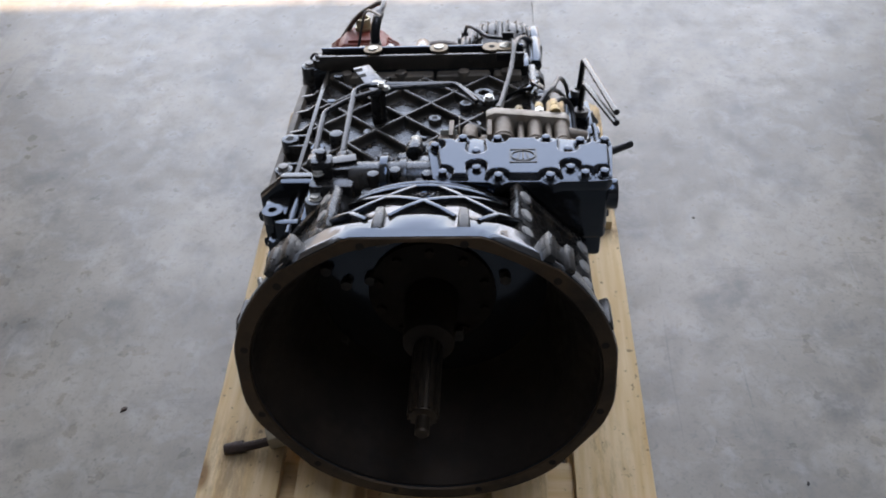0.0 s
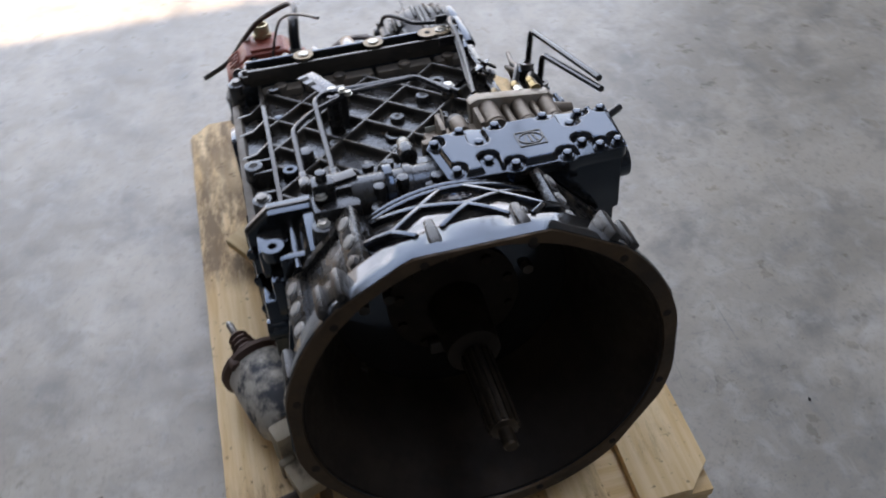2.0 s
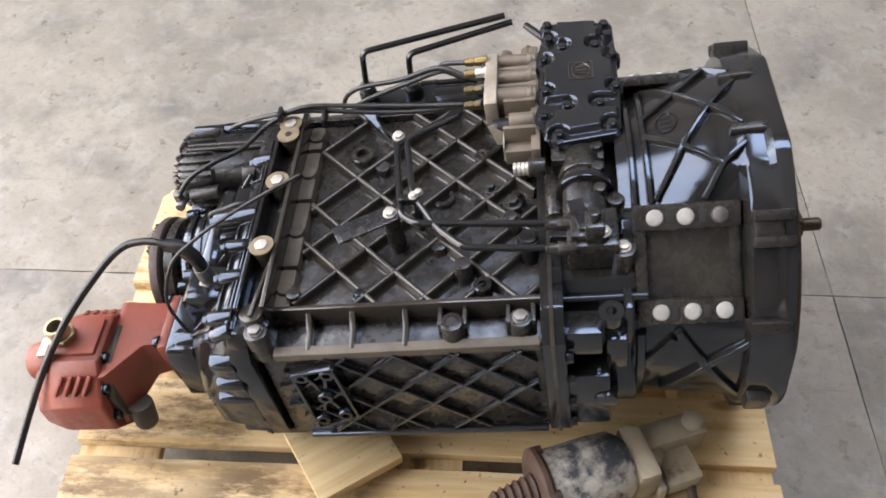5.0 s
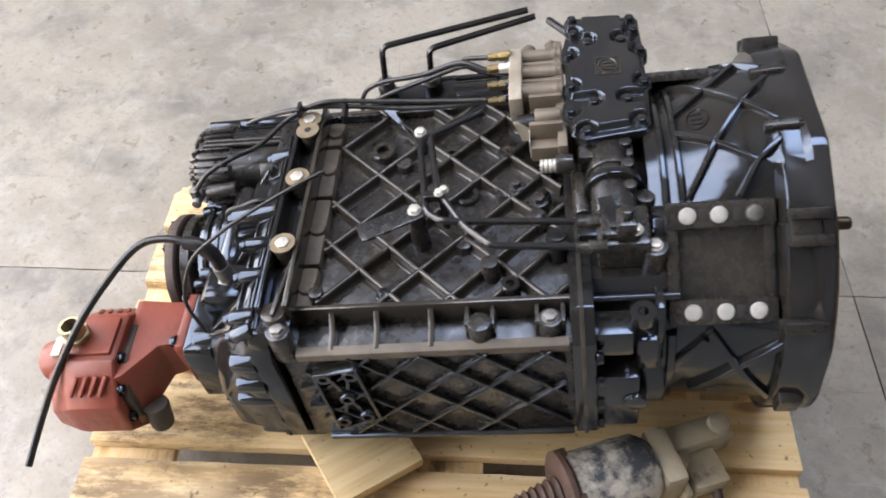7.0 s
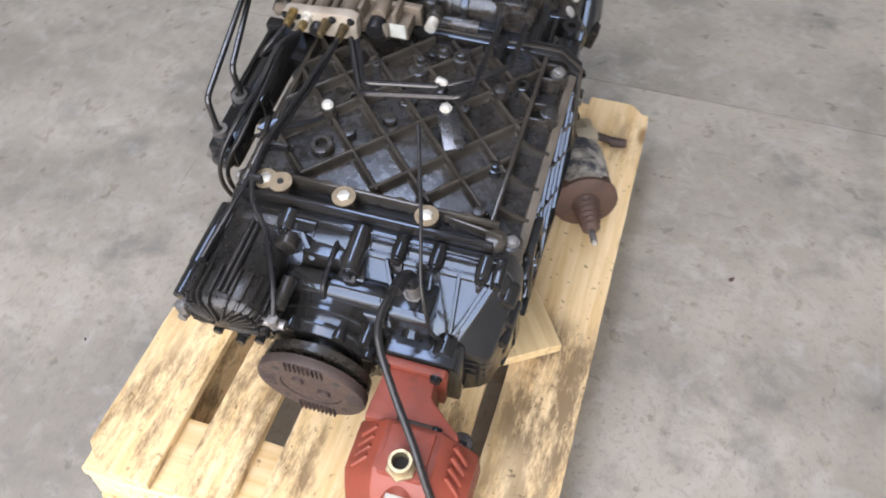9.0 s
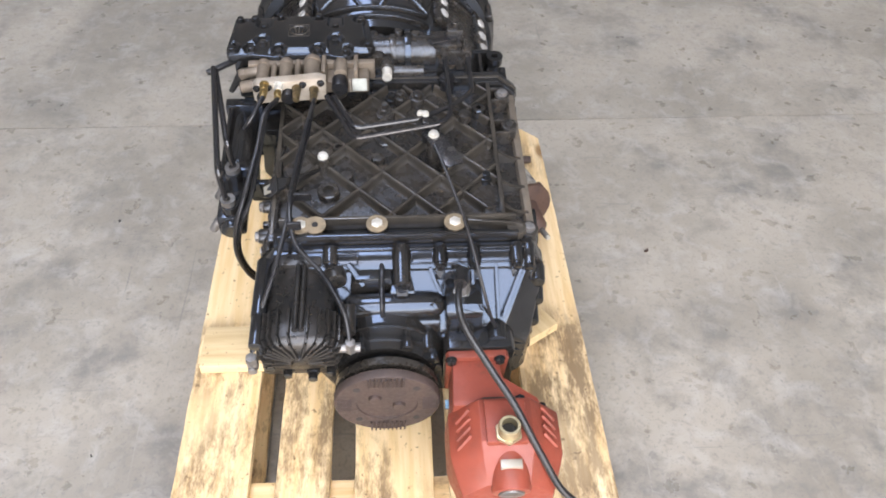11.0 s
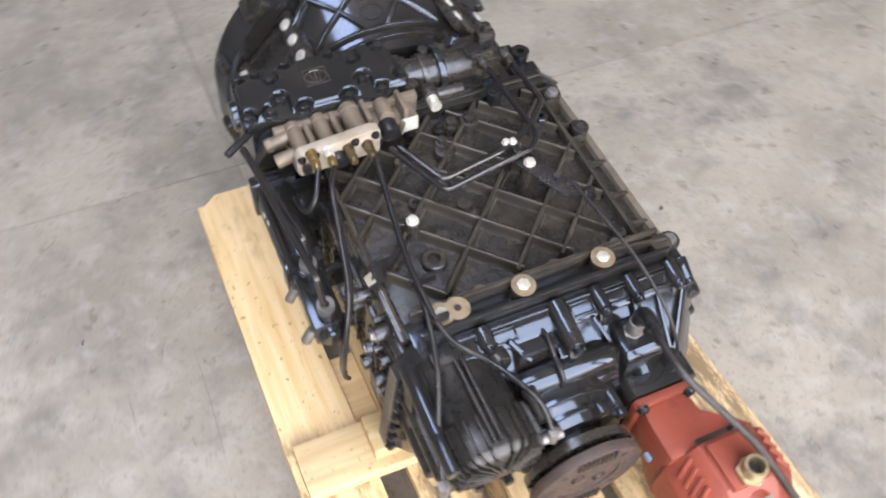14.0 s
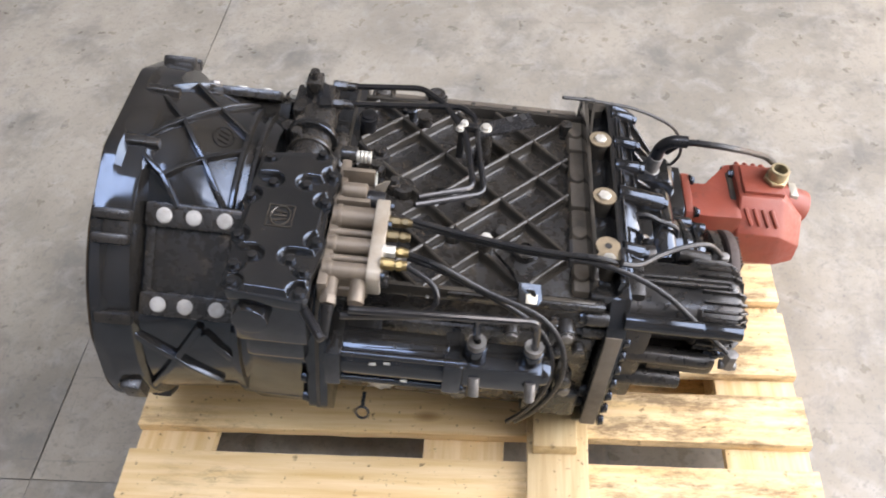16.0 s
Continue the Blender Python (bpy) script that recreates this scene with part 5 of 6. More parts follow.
cyl(bm, (-0.258, 0.964, -0.04), (-0.268, 0.966, -0.088), 0.021, 0.018, 22, 0.006)
part("bottom_plug", bm, OILY, pto)
for p, d in (((-0.124, 0.907, 0.049), (0, 1, 0)), ((-0.206, 0.907, 0.049), (0, 1, 0)), ((-0.270, 0.991, 0.022), (0, -1, 0)), ((-0.136, 0.991, 0.022), (0, -1, 0)), ((-0.284, 0.991, -0.03), (0, -1, 0)), ((-0.232, 0.991, 0.050), (0, -1, 0))):
    bolt(BOLT_BLACK, p, d, pto)
bm = bmesh.new()
box(bm, (-0.118, -0.112), (0.955, 0.968), (-0.01, 0.0), 0.001)
part("paint_dab", bm, BLUE, pto)
bm = bmesh.new()
box(bm, (-0.226, -0.190), (1.078, 1.104), (-0.125, -0.070), 0.006)
cyl(bm, (-0.208, 1.092, -0.10), (-0.208, 1.118, -0.108), 0.012, n=14, bev=0.002)
parts("lower_spout", bm, RUST, pto, "rusty lower outlet", main="lower_fitting")

# shift cover with its housing
COVER_BOLT = bolt_mesh("bolt", 0.0074, 0.0080, BLACK)
bm = bmesh.new()
prism(bm, [(0.032, 0.192), (0.272, 0.192), (0.276, 0.20), (0.276, 0.296), (0.05, 0.296), (0.032, 0.28)], "w", 0.10, 0.200, 0.005)
prism(bm, [(0.215, 0.205), (0.272, 0.205), (0.272, 0.29), (0.215, 0.29)], "w", 0.055, 0.12, 0.008)
cyl(bm, (0.262, 0.222, 0.165), (0.292, 0.222, 0.165), 0.026, 0.025, 24, 0.003)
shift_house = parts("shift_end_cap", bm, BLACK, gearbox, main="shift_housing")
bm = bmesh.new()
outline = [(0.010, 0.195), (0.022, 0.187), (0.095, 0.184), (0.102, 0.178), (0.116, 0.178), (0.126, 0.184), (0.172, 0.184), (0.179, 0.177), (0.193, 0.177), (0.203, 0.183), (0.270, 0.184), (0.279, 0.193),
           (0.288, 0.279), (0.288, 0.293), (0.281, 0.301), (0.240, 0.300), (0.196, 0.309), (0.176, 0.309), (0.166, 0.304), (0.126, 0.304), (0.118, 0.309), (0.100, 0.309), (0.090, 0.305), (0.068, 0.312), (0.044, 0.312), (0.028, 0.300),
           (0.005, 0.291), (-0.003, 0.280), (0.000, 0.266)]
prism(bm, outline, "w", 0.196, 0.2140, 0.003)
cover = part("shift_cover", bm, BLACK, gearbox, "glossy black shift cover plate with bolted rim", 30)
RIM_BOLTS = ((0.054, 0.300), (0.109, 0.297), (0.185, 0.297), (0.238, 0.288), (0.276, 0.289), (0.010, 0.278), (0.025, 0.201), (0.109, 0.190), (0.186, 0.189), (0.238, 0.195), (0.267, 0.198))
POCKET_BOLTS = ((0.075, 0.265, 1), (0.076, 0.216, -1), (0.218, 0.267, 1), (0.218, 0.215, -1))


def panel_height(u, v):
    """The raised cast panel: straight sides, with a soft-edged bite round every screw."""
    left = 0.022 + (v - 0.20) * -0.14
    d = min(u - left, 0.276 + (v - 0.19) * 0.06 - u, v - 0.190, 0.298 - v)
    for bu, bv in RIM_BOLTS:
        d = min(d, math.hypot(u - bu, v - bv) - 0.0140)
    for bu, bv, side in POCKET_BOLTS:
        dv = max(0.0, (v - bv) * side)
        d = min(d, math.hypot(u - bu, v - bv - side * dv) - (0.0138 - 0.08 * dv))
    t = min(max((d + 0.0015) / 0.0055, 0.0), 1.0)
    return 0.2125 + 0.0115 * t * t * (3 - 2 * t)


bm = bmesh.new()
NU, NV = 150, 66
grid = [[bm.verts.new((0.004 + 0.282 * i / NU, 0.184 + 0.120 * k / NV, panel_height(0.004 + 0.282 * i / NU, 0.184 + 0.120 * k / NV))) for k in range(NV + 1)] for i in range(NU + 1)]
for i in range(NU):
    for k in range(NV):
        q = (grid[i][k], grid[i + 1][k], grid[i + 1][k + 1], grid[i][k + 1])
        if max(v.co.z for v in q) > 0.2126:
            bm.faces.new(q)
bmesh.ops.delete(bm, geom=[v for v in bm.verts if not v.link_faces], context="VERTS")
part("raised_panel", bm, BLACK, cover, "", 80)
for u, v in RIM_BOLTS:
    bm = bmesh.new()
    cyl(bm, (u, v, 0.205), (u, v, 0.2165), 0.0115, 0.0105, 20, 0.002)
    part("screw_boss", bm, BLACK, cover)
    bolt(COVER_BOLT, (u, v, 0.2165), (0, 0, 1), cover)
for u, v, side in POCKET_BOLTS:
    bolt(COVER_BOLT, (u, v, 0.2135), (0, 0, 1), cover)
bm = bmesh.new()  # cast maker's mark, drawn as plain shapes: a frame, a ring and three bars
for a, b in (((0.127, 0.222), (0.167, 0.222)), ((0.167, 0.222), (0.167, 0.258)), ((0.167, 0.258), (0.127, 0.258)), ((0.127, 0.258), (0.127, 0.222))):
    bar(bm, (*a, 0.223), (*b, 0.223), 0.002, 0.0022, (0, 0, 1), 0.0)
ring = [Vector((0.147 + 0.018 * math.cos(a), 0.240 + 0.014 * math.sin(a), 0.2242)) for a in np.linspace(0, 2 * math.pi, 25)]
tube(bm, ring, 0.0016, 6)
for du in (-0.009, 0.0, 0.009):
    bar(bm, (0.147 + du, 0.231, 0.223), (0.147 + du * 0.6, 0.249, 0.223), 0.003, 0.0022, (0, 0, 1), 0.0)
parts("cast_mark", bm, WORN, cover)
bm = bmesh.new()
cyl(bm, (0.27, 0.288, 0.192), (0.325, 0.326, 0.190), 0.0065, n=14, bev=0.002)
part("breather_rod", bm, RUBBER, shift_house)

# valve block beside the cover
bm = bmesh.new()
box(bm, (-0.002, 0.245), (0.306, 0.320), (0.165, 0.205), 0.003)
box(bm, (0.010, 0.100), (0.312, 0.360), (0.165, 0.192), 0.004)
box(bm, (0.030, 0.038), (0.312, 0.360), (0.185, 0.220), 0.002)
box(bm, (0.092, 0.100), (0.312, 0.360), (0.185, 0.220), 0.002)
box(bm, (0.100, 0.229), (0.312, 0.372), (0.160, 0.178), 0.003)
for u, r in ((0.1185, 0.0165), (0.1470, 0.0060), (0.1700, 0.0125), (0.1930, 0.0055), (0.2140, 0.0125)):
    top = 0.206 - 0.06 * (u - 0.1)
    cyl(bm, (u, 0.31, top), (u, 0.372, top), r, n=24)
    box(bm, (u - r * 0.8, u + r * 0.8), (0.312, 0.371), (0.172, top), 0.002)
    cyl(bm, (u, 0.316, top), (u, 0.323, top), r * 1.10, n=24, bev=0.001)
cyl(bm, (0.064, 0.315, 0.204), (0.064, 0.352, 0.204), 0.013, n=20, bev=0.002)
block = parts("valve_barrel", bm, ALU, gearbox, "brownish cast aluminium air valve block", main="valve_block")
bm = bmesh.new()
prism(bm, [(0.092, 0.174), (0.224, 0.166), (0.230, 0.176), (0.230, 0.206), (0.222, 0.214), (0.104, 0.226), (0.090, 0.220)], "v", 0.370, 0.390, 0.003)
mani = part("manifold_plate", bm, PALEALU, gearbox, "pale cast aluminium manifold plate")
for u in (0.100, 0.134, 0.200, 0.222):
    bolt(BOLT_SMALL, (u, 0.390, (0.216 if u != 0.204 else 0.180) - 0.09 * (u - 0.1)), (0, 1, 0), mani)
bm = bmesh.new()
prism(bm, [(0.361, 0.176), (0.372, 0.176), (0.384, 0.214), (0.376, 0.212), (0.361, 0.200)], "u", 0.0445, 0.0465, 0.0006)
part("bent_bracket", bm, PALEALU, block)
for u, w in ((0.114, 0.200), (0.146, 0.204), (0.180, 0.210), (0.206, 0.213)):
    bm = bmesh.new()
    cyl(bm, (u, 0.390, w), (u, 0.406, w), 0.0085, n=6, bev=0.001)
    cyl(bm, (u, 0.388, w), (u, 0.392, w), 0.0095, n=18)
    fit = parts("collar", bm, ZINC if 0.17 < u < 0.20 else OLDBRASS if u < 0.17 else BRASS, gearbox, main="fitting")
    bm = bmesh.new()
    cyl(bm, (u, 0.404, w), (u, 0.424, w), 0.0064, n=18, bev=0.001)
    cyl(bm, (u, 0.410, w), (u, 0.417, w), 0.0078, n=6)
    parts("nut", bm, OLDBRASS if u < 0.17 else BRASS, fit, "brass nut")
bm = bmesh.new()
cyl(bm, (0.163, 0.388, 0.190), (0.163, 0.404, 0.188), 0.014, n=22, bev=0.002)
cyl(bm, (0.216, 0.386, 0.186), (0.216, 0.400, 0.186), 0.008, n=18, bev=0.002)
cyl(bm, (0.066, 0.350, 0.19), (0.066, 0.378, 0.188), 0.016, n=22, bev=0.003)
parts("black_plug", bm, RUBBER, block)
bm = bmesh.new()
box(bm, (0.014, 0.042), (0.3602, 0.3614), (0.170, 0.200), 0.0003)
part("paper_label", bm, LABEL, block, "small white paper label")
bm = bmesh.new()
cyl(bm, (-0.026, 0.300, 0.192), (-0.026, 0.325, 0.192), 0.014, n=20, bev=0.002)
part("sensor_seat", bm, DUSTY, block)
bm = bmesh.new()
for v in (0.324, 0.330, 0.336, 0.342):
    cyl(bm, (-0.026, v, 0.190), (-0.026, v + 0.005, 0.190), 0.0100, n=20, bev=0.001)
parts("sensor_ring", bm, ZINC, block, "ribbed zinc sensor plug")
bm = bmesh.new()
cyl(bm, (0.222, 0.323, 0.192), (0.258, 0.323, 0.184), 0.0105, n=18, bev=0.002)
cyl(bm, (0.250, 0.323, 0.186), (0.262, 0.323, 0.182), 0.0125, n=6, bev=0.002)
cyl(bm, (0.222, 0.360, 0.190), (0.256, 0.360, 0.182), 0.0115, n=18, bev=0.002)
parts("side_port", bm, ALU, block)
bm = bmesh.new()
cyl(bm, (0.260, 0.323, 0.184), (0.286, 0.321, 0.140), 0.0095, 0.0055, 14, 0.001)
part("side_hose_tail", bm, RUBBER, block)

# selector unit left of the cover
bm = bmesh.new()
cyl(bm, (-0.125, 0.248, 0.176), (0.012, 0.248, 0.176), 0.031, n=30, bev=0.003)
cyl(bm, (-0.045, 0.248, 0.176), (-0.033, 0.248, 0.176), 0.035, n=30, bev=0.002)
box(bm, (-0.02, 0.035), (0.215, 0.292), (0.15, 0.196), 0.006)
box(bm, (-0.185, -0.115), (0.205, 0.275), (0.145, 0.195), 0.007)
box(bm, (-0.176, -0.120), (0.236, 0.270), (0.19, 0.206), 0.004)
cyl(bm, (-0.174, 0.200, 0.14), (-0.174, 0.200, 0.176), 0.020, 0.017, 20, 0.003)
cyl(bm, (-0.09, 0.205, 0.14), (-0.09, 0.205, 0.185), 0.016, 0.013, 18, 0.003)
cyl(bm, (-0.10, 0.29, 0.16), (-0.02, 0.29, 0.16), 0.012, n=16, bev=0.002)
for u, w in ((-0.05, 0.212), (-0.085, 0.205), (0.0, 0.205)):
    cyl(bm, (u, 0.226, w - 0.03), (u, 0.226, w), 0.010, 0.009, 14, 0.002)
box(bm, (-0.180, -0.148), (0.224, 0.250), (0.185, 0.226), 0.004)
cyl(bm, (-0.164, 0.237, 0.220), (-0.164, 0.237, 0.240), 0.009, 0.008, 14, 0.002)
sel = parts("selector_boss", bm, DUSTY, gearbox, main="selector_unit")
bolt(BOLT_ZINC, (-0.174, 0.200, 0.176), (0, 0, 1), sel)
bm = bmesh.new()
prism(bm, [(-0.112, 0.252), (-0.116, 0.272), (-0.168, 0.258), (-0.172, 0.238)], "w", 0.205, 0.213, 0.002)
part("clamp", bm, PIPE, sel)
for u, v in ((-0.160, 0.247), (-0.170, 0.226)):
    bolt(BOLT_ZINC, (u, v, 0.205), (0, 0, 1), sel)
bm = bmesh.new()
cyl(bm, (-0.075, 0.246, 0.176), (-0.062, 0.246, 0.176), 0.042, n=34, bev=0.002)
parts("ring_flange", bm, BLACK, sel)
for u, v, w in ((-0.142, 0.281, 0.194), (-0.187, 0.281, 0.196)):
    bm = bmesh.new()
    cyl(bm, (u, v - 0.018, w), (u, v + 0.006, w), 0.0095, n=6, bev=0.001)
    cyl(bm, (u, v + 0.004, w), (u, v + 0.022, w), 0.0075, n=16, bev=0.001)
    parts("union_nut", bm, DUSTY, sel)
bm = bmesh.new()
cyl(bm, (-0.145, 0.328, 0.11), (-0.145, 0.328, 0.178), 0.013, n=18, bev=0.002)
cyl(bm, (-0.145, 0.328, 0.165), (-0.145, 0.328, 0.173), 0.016, n=18, bev=0.002)
parts("switch_collar", bm, RUBBER, sel)
for u, v, r in ((-0.085, 0.355, 0.018), (-0.052, 0.352, 0.016), (-0.02, 0.385, 0.012)):
    bm = bmesh.new()
    cyl(bm, (u, v, 0.112), (u, v, 0.148), r, r * 0.9, 18, 0.003)
    cyl(bm, (u, v, 0.145), (u, v, 0.157), r * 0.6, n=6, bev=0.001)
    parts("plug_head", bm, DUSTY, case)

# steel pipes over the case
PIPES = (
    ("air_pipe", 0.0050, [(-0.142, 0.300, 0.197), (-0.143, 0.480, 0.214), (-0.124, 0.503, 0.212), (0.036, 0.525, 0.199), (0.088, 0.424, 0.213)]),
    ("air_pipe", 0.0050, [(-0.187, 0.300, 0.198), (-0.187, 0.412, 0.209), (-0.152, 0.450, 0.211), (-0.085, 0.489, 0.212), (0.035, 0.508, 0.208), (0.074, 0.428, 0.215)]),
    ("servo_pipe", 0.0055, [(0.268, 0.612, 0.140), (0.272, 0.606, 0.204), (0.302, 0.358, 0.230)]),
    ("servo_pipe", 0.0055, [(0.262, 0.530, 0.140), (0.266, 0.526, 0.196), (0.302, 0.347, 0.216)]),
)
for name, r, pts in PIPES:
    part(name, made(tube, rounded(pts, 0.014, 5), r), PIPE, gearbox, "black bent steel pipe" if name == "air_pipe" else "open-ended black steel pipe")
bm = bmesh.new()
box(bm, (-0.101, -0.089), (0.482, 0.508), (0.207, 0.2195), 0.003)
cyl(bm, (-0.095, 0.484, 0.150), (-0.095, 0.484, 0.208), 0.006, n=12)
clip = parts("clamp_foot", bm, PIPE, gearbox, "small black pipe clamp", main="pipe_clamp")
bolt(CLAMP_BOLT, (-0.095, 0.486, 0.2190), (0, 0, 1), clip)
bolt(CLAMP_BOLT, (-0.086, 0.480, 0.2150), (0, 0, 1), clip)
bm = bmesh.new()
m = Matrix.Translation((-0.109, 0.522, 0.200)) @ Matrix.Rotation(math.radians(26), 4, "Z")
box(bm, (-0.016, 0.016), (-0.020, 0.084), (-0.002, 0.002), 0.001, m)
bracket = part("slotted_bracket", bm, GUNMETAL, gearbox, "black steel bracket strip with slots")
# The slots are dark boxes, their shade put in as colour.
bm = bmesh.new()
box(bm, (-0.017, -0.004), (0.042, 0.052), (-0.0022, 0.0026), 0.0, m)
box(bm, (-0.017, -0.002), (0.066, 0.076), (-0.0022, 0.0026), 0.0, m)
parts("slot", bm, DARK, bracket)
bolt(BOLT_ZINC, (-0.109, 0.522, 0.2015), (0, 0, 1), bracket)

# servo on the right flank
bm = bmesh.new()
cyl(bm, (0.262, 0.335, 0.082), (0.262, 0.495, 0.082), 0.034, n=28, bev=0.003)
box(bm, (0.225, 0.300), (0.322, 0.345), (0.045, 0.122), 0.004)
box(bm, (0.234, 0.298), (0.488, 0.516), (0.048, 0.114), 0.005)
box(bm, (0.240, 0.290), (0.512, 0.628), (0.056, 0.106), 0.007)
for w in (0.052, 0.112):
    cyl(bm, (0.288, 0.325, w), (0.288, 0.52, w), 0.0055, n=12)
cyl(bm, (0.265, 0.531, 0.10), (0.265, 0.531, 0.128), 0.016, n=18, bev=0.002)
cyl(bm, (0.263, 0.611, 0.10), (0.263, 0.611, 0.126), 0.016, n=18, bev=0.002)
cyl(bm, (0.264, 0.624, 0.080), (0.264, 0.640, 0.078), 0.022, 0.019, 18, 0.004)
box(bm, (0.18, 0.24), (0.335, 0.395), (0.03, 0.10), 0.004)
box(bm, (0.188, 0.245), (0.498, 0.512), (0.02, 0.07), 0.004)
servo = parts("servo_boss", bm, BLACK, gearbox, "black air shift servo with banjo unions", main="shift_servo")
for v in (0.531, 0.611):
    bm = bmesh.new()
    revolve(bm, [(0.006, 0.126), (0.0125, 0.126), (0.0135, 0.128), (0.0135, 0.139), (0.006, 0.139)], 22, (0.265, v), "w")
    b1 = part("banjo", bm, STEEL, servo)
    bm = bmesh.new()
    cyl(bm, (0.289, v + 0.002, 0.085), (0.303, v + 0.004, 0.060), 0.008, n=14, bev=0.001)
    part("steel_pin", bm, STEEL, servo)
bm = bmesh.new()
for v, u, w in ((0.385, 0.2945, 0.098), (0.405, 0.2935, 0.101), (0.43, 0.294, 0.062)):
    box(bm, (u - 0.001, u + 0.0015), (v, v + 0.009), (w, w + 0.004), 0.0006)
parts("paint_chip", bm, LABEL, servo)
bm = bmesh.new()
prism(bm, [(0.352, 0.018), (0.372, 0.020), (0.426, -0.002), (0.428, -0.010), (0.400, -0.034), (0.380, -0.018)], "u", 0.246, 0.252, 0.002)
part("bare_lug", bm, GREYALU, servo)
bm = bmesh.new()
ringz = [Vector((0.262, 0.372 + 0.010 * math.cos(a), -0.088 + 0.017 * math.sin(a))) for a in np.linspace(0, 2 * math.pi, 17)]
tube(bm, ringz, 0.0022, 6)
cyl(bm, (0.235, 0.372, -0.072), (0.262, 0.372, -0.072), 0.003, n=8)
parts("cable_tie", bm, RUBBER, servo)
bm = bmesh.new()  # bracket that reaches over the right edge of the case
loft(bm, [[(0.10, 0.548, 0.140), (0.125, 0.566, 0.140), (0.125, 0.566, 0.148), (0.10, 0.548, 0.148)], [(0.150, 0.578, 0.150), (0.170, 0.606, 0.150), (0.170, 0.606, 0.157), (0.150, 0.578, 0.157)],
          [(0.178, 0.584, 0.156), (0.192, 0.610, 0.156), (0.192, 0.610, 0.162), (0.178, 0.584, 0.162)]], 0.001)
part("edge_bracket", bm, BLACK, case)
bm = bmesh.new()
m = Matrix.Translation((0.187, 0.602, 0.152)) @ Matrix.Rotation(math.radians(34), 4, "Y") @ Matrix.Rotation(math.radians(-14), 4, "X")
prism(bm, [(-0.018, -0.020), (0.008, -0.018), (0.014, -0.008), (0.014, 0.012), (0.004, 0.018), (-0.018, 0.014)], "w", 0.0, 0.004, 0.0012)
bm.transform(m)
tip = part("bracket_tip", bm, BLACK, case)
# Pale metal spot that stands in for the sky's glint on the black tip.
bm = bmesh.new()
box(bm, (-0.003, 0.0115), (-0.007, 0.010), (0.0036, 0.0054), 0.0005, m)
part("paint_mark", bm, PLATE, tip, "small pale spot standing in for a sky glint on the bracket")

# hoses
HOSES = (
    ("air_hose", 0.0042, [(0.114, 0.424, 0.199), (0.122, 0.499, 0.190), (0.132, 0.574, 0.187), (0.141, 0.649, 0.190), (0.148, 0.715, 0.188), (0.164, 0.789, 0.166), (0.188, 0.852, 0.128), (0.204, 0.905, 0.088)]),
    ("air_hose", 0.0042, [(0.112, 0.424, 0.205), (0.124, 0.499, 0.200), (0.138, 0.600, 0.198), (0.143, 0.690, 0.200), (0.132, 0.752, 0.180), (0.093, 0.797, 0.165), (0.070, 0.836, 0.163), (0.049, 0.880, 0.151), (0.042, 0.915, 0.116)]),
    ("air_hose", 0.0042, [(0.180, 0.424, 0.208), (0.200, 0.470, 0.212), (0.213, 0.537, 0.184), (0.230, 0.617, 0.160), (0.248, 0.654, 0.118), (0.258, 0.662, 0.050), (0.254, 0.640, -0.040), (0.240, 0.616, -0.105)]),
    ("air_hose", 0.0042, [(0.182, 0.424, 0.202), (0.198, 0.462, 0.206), (0.208, 0.529, 0.178), (0.224, 0.608, 0.138), (0.244, 0.640, 0.100), (0.256, 0.646, 0.040), (0.254, 0.628, -0.040), (0.242, 0.604, -0.105)]),
    ("air_hose", 0.0042, [(0.206, 0.424, 0.213), (0.224, 0.462, 0.200), (0.240, 0.468, 0.178), (0.244, 0.440, 0.155), (0.244, 0.405, 0.140)]),
    ("sensor_cable", 0.0028, [(-0.104, 0.632, 0.285), (-0.117, 0.670, 0.275), (-0.130, 0.710, 0.262), (-0.143, 0.748, 0.248), (-0.156, 0.792, 0.226), (-0.170, 0.840, 0.190), (-0.188, 0.868, 0.125), (-0.202, 0.855, 0.068)]),
    ("thick_cable", 0.0058, [(-0.142, 0.828, 0.165), (-0.137, 0.850, 0.192), (-0.131, 0.890, 0.199), (-0.138, 0.933, 0.190), (-0.174, 0.985, 0.155), (-0.214, 1.033, 0.112), (-0.253, 1.083, 0.052), (-0.295, 1.125, -0.010), (-0.356, 1.146, -0.050)]),
)
for name, r, pts in HOSES:
    part(name, made(tube, smooth_line(pts, 7), r), RUBBER, gearbox, {"thick_cable": "thick black cable hanging loose over the pump", "sensor_cable": "thin black sensor cable"}.get(name, "black rubber air hose"))
bm = bmesh.new()
cyl(bm, (-0.146, 0.812, 0.085), (-0.145, 0.816, 0.150), 0.0125, n=20, bev=0.002)
cyl(bm, (-0.1455, 0.814, 0.108), (-0.145, 0.8155, 0.122), 0.016, n=6, bev=0.001)
plug = parts("sensor_nut", bm, STEEL, gearbox, "oily steel speed sensor", main="sensor_plug")
bm = bmesh.new()
tube(bm, smooth_line([(-0.145, 0.815, 0.145), (-0.144, 0.818, 0.172), (-0.140, 0.832, 0.190), (-0.137, 0.856, 0.195)]), 0.0105, 14)
part("rubber_elbow", bm, RUBBER, plug)
bm = bmesh.new()
for p, q in (((0.11, 0.655, 0.188), (0.15, 0.655, 0.188)), ((0.122, 0.728, 0.196), (0.145, 0.728, 0.188))):
    box(bm, (p[0], q[0]), (p[1] - 0.003, p[1] + 0.003), (p[2] - 0.008, p[2] + 0.009), 0.001)
parts("hose_tie", bm, RUBBER, gearbox)


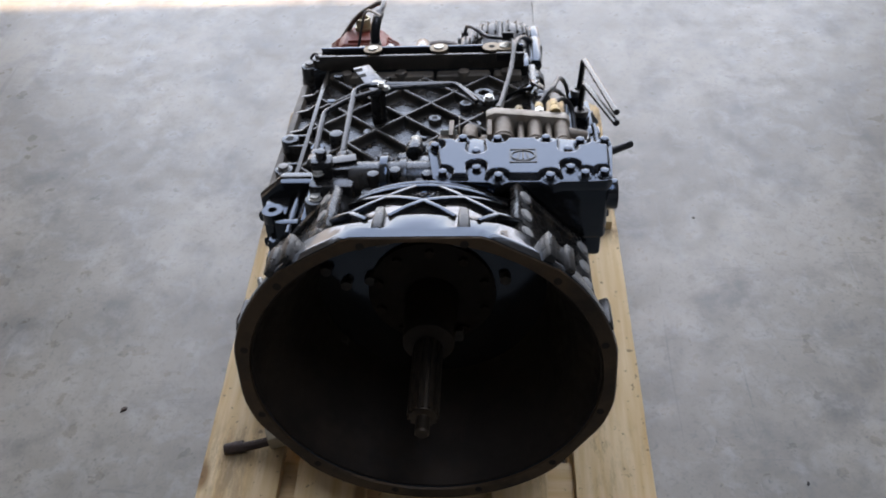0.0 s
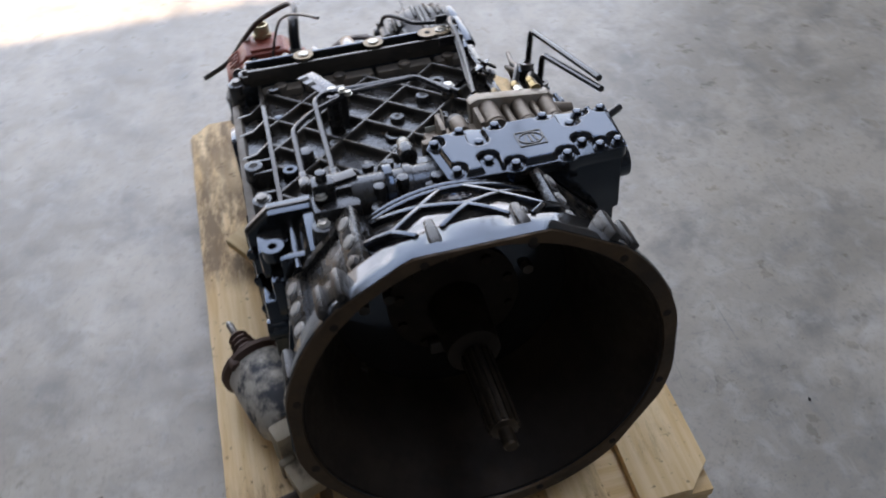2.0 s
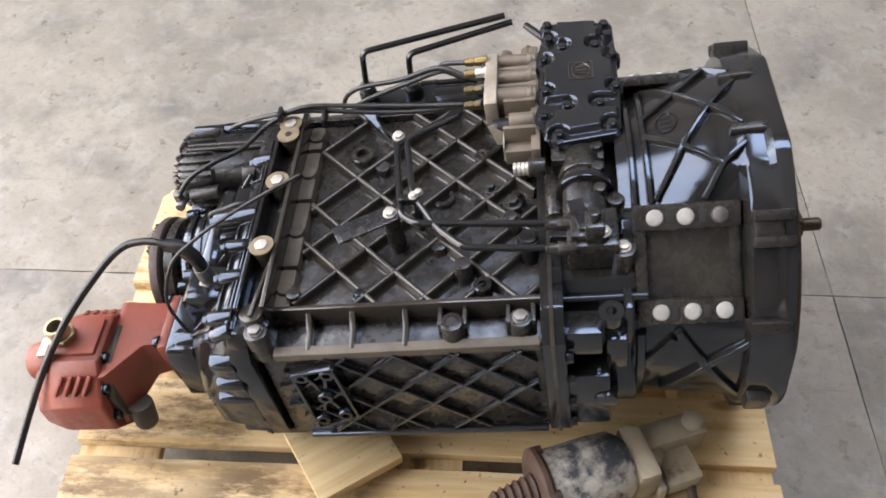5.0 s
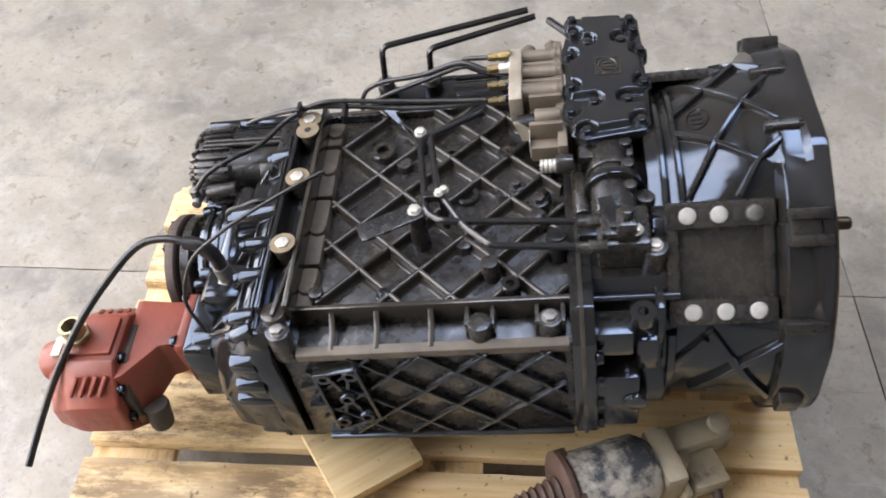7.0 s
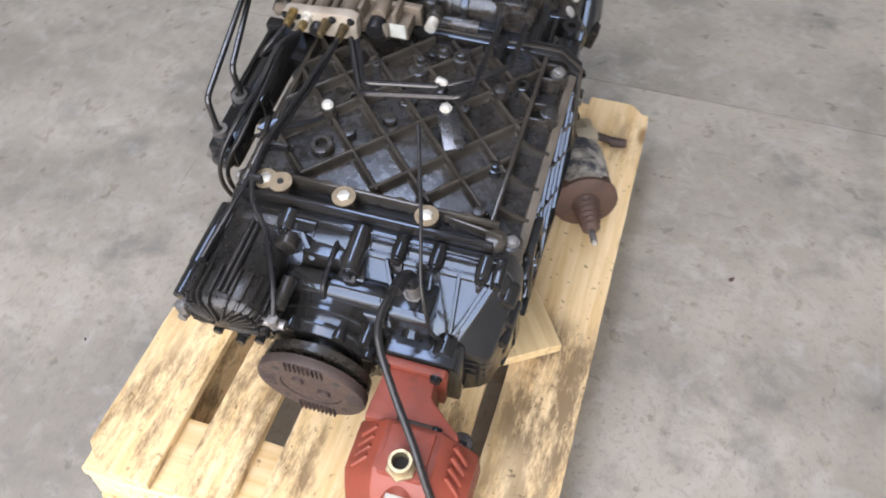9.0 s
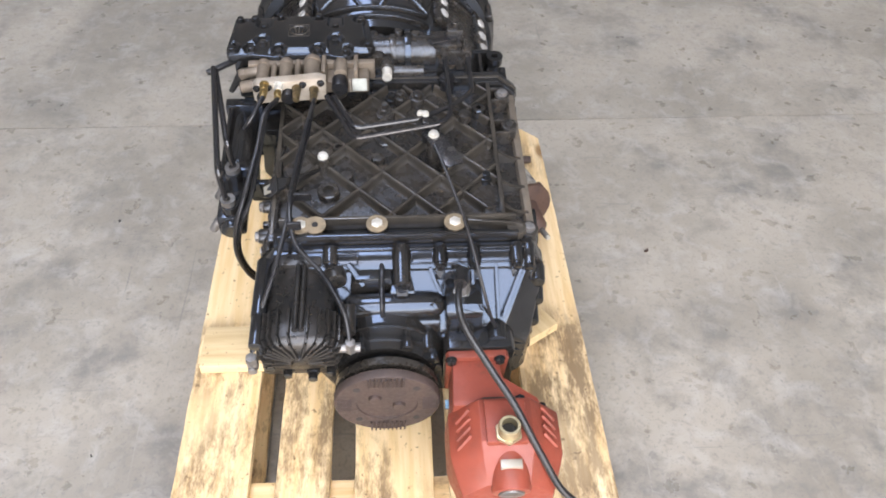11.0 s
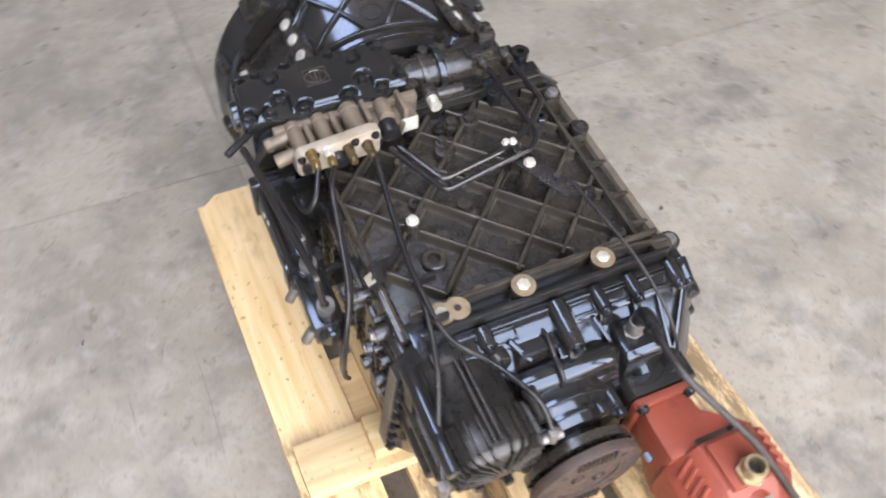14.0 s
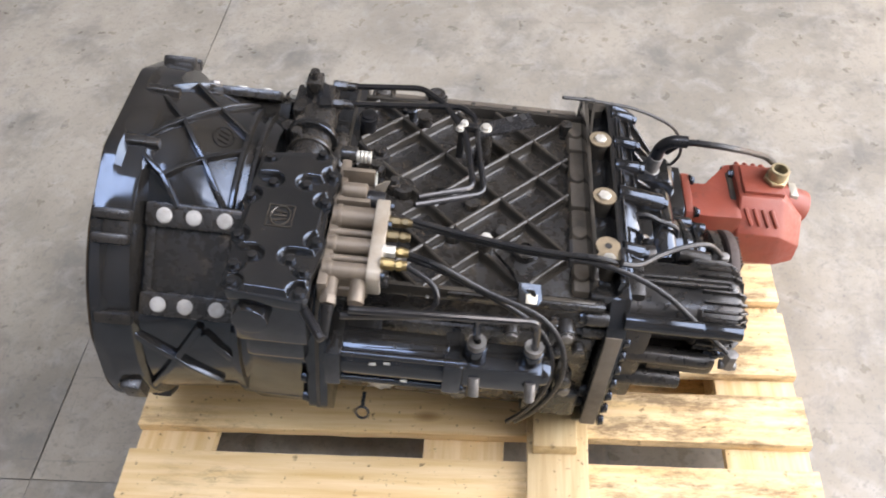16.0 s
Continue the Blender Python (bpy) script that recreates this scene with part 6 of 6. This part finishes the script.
# ---- loose clutch servo lying on the pallet ----
servo_dir = Vector((0.095, -0.257, -0.004)).normalized()
act = thing("clutch_servo", Matrix.Translation((-0.353, -0.088, 0.216)) @ servo_dir.to_track_quat("Y", "Z").to_matrix().to_4x4(),
            "dirty grey aluminium clutch servo with rusty boot on the pallet", "clutch servo")
bm = bmesh.new()
revolve(bm, [(0, 0.122), (0.050, 0.122), (0.058, 0.128), (0.060, 0.20), (0.058, 0.245), (0.045, 0.262), (0.0, 0.264)], 40)
part("cylinder", bm, GREYALU, act)
bm = bmesh.new()
revolve(bm, [(0, 0.108), (0.060, 0.108), (0.066, 0.112), (0.066, 0.120), (0.058, 0.126), (0, 0.126)], 40)
for k in range(4):
    a = math.radians(40 + 90 * k)
    cyl(bm, (0.058 * math.sin(a), 0.112, 0.058 * math.cos(a)), (0.058 * math.sin(a), 0.132, 0.058 * math.cos(a)), 0.010, n=14, bev=0.002)
parts("stud", bm, BOOT, act, "rust-brown end plate", main="end_plate")
bm = bmesh.new()
prof = [(0, 0.032), (0.010, 0.032)]
for k in range(6):
    v = 0.036 + k * 0.0125
    prof += [(0.014 + 0.0022 * k, v), (0.019 + 0.0022 * k, v + 0.006), (0.0145 + 0.0022 * k, v + 0.011)]
prof += [(0.03, 0.112), (0, 0.112)]
revolve(bm, prof, 28)
part("boot", bm, BOOT, act, "corrugated rust-brown rubber boot", 60)
bm = bmesh.new()
cyl(bm, (0, 0.004, 0), (0, 0.04, 0), 0.0065, n=14, bev=0.001)
rod = part("push_rod", bm, STEEL, act)
bm = bmesh.new()
cyl(bm, (0, -0.002, 0), (0, 0.008, 0), 0.005, n=12, bev=0.001)
part("rod_tip", bm, ZINC, rod)
bm = bmesh.new()
box(bm, (-0.046, 0.050), (0.262, 0.300), (-0.050, 0.040), 0.010)
box(bm, (-0.050, -0.004), (0.290, 0.412), (-0.036, 0.020), 0.010)
cyl(bm, (-0.028, 0.392, -0.03), (-0.028, 0.392, 0.032), 0.019, 0.017, 20, 0.004)
box(bm, (-0.010, 0.056), (0.318, 0.378), (-0.040, -0.004), 0.007)
box(bm, (0.030, 0.058), (0.300, 0.314), (-0.060, -0.010), 0.006)
cyl(bm, (0.004, 0.312, -0.02), (0.004, 0.312, 0.012), 0.016, 0.013, 18, 0.004)
bmesh.ops.recalc_face_normals(bm, faces=bm.faces)
parts("valve_boss", bm, CREAM, act, "cream-dusted aluminium valve body with legs", main="valve_body")
bm = bmesh.new()
tube(bm, smooth_line([(0.030, 0.366, -0.026), (0.070, 0.356, -0.040), (0.104, 0.346, -0.049)]), 0.0085, 10)
cyl(bm, (0.100, 0.345, -0.050), (0.136, 0.338, -0.052), 0.0115, 0.010, 14, 0.003)
parts("lever_end", bm, RUST, act, main="lever")

# small litter on the floor
def litter(name, x, y, size, k, mat, label, cat):
    bm = bmesh.new()
    pts = [(size * (0.6 + 0.4 * noise.noise(Vector((math.cos(a), math.sin(a), k)))) * math.cos(a), 0.45 * size * (0.7 + 0.5 * noise.noise(Vector((math.cos(a) * 2, math.sin(a) * 2, k)))) * math.sin(a)) for a in np.linspace(0, 2 * math.pi, 13)[:-1]]
    prism(bm, pts, "w", 0.0, 0.004, 0.001)
    ob = tagged(part(name, bm, mat, None, label), "", cat, "floor litter")
    ob.matrix_world = pose(x, y, 0.0, 0, 0, k * 40)


litter("leaf_scrap", -0.655, -0.262, 0.013, 1.0, BOOT, "small dry brown leaf scrap on the concrete floor", "leaf")
litter("dirt_crumb", 0.716, -0.424, 0.007, 2.0, DARK, "small dark dirt crumb on the concrete floor", "dirt")
litter("dirt_crumb", 0.62, 0.30, 0.005, 3.0, DARK, "small dark dirt crumb on the concrete floor", "dirt")
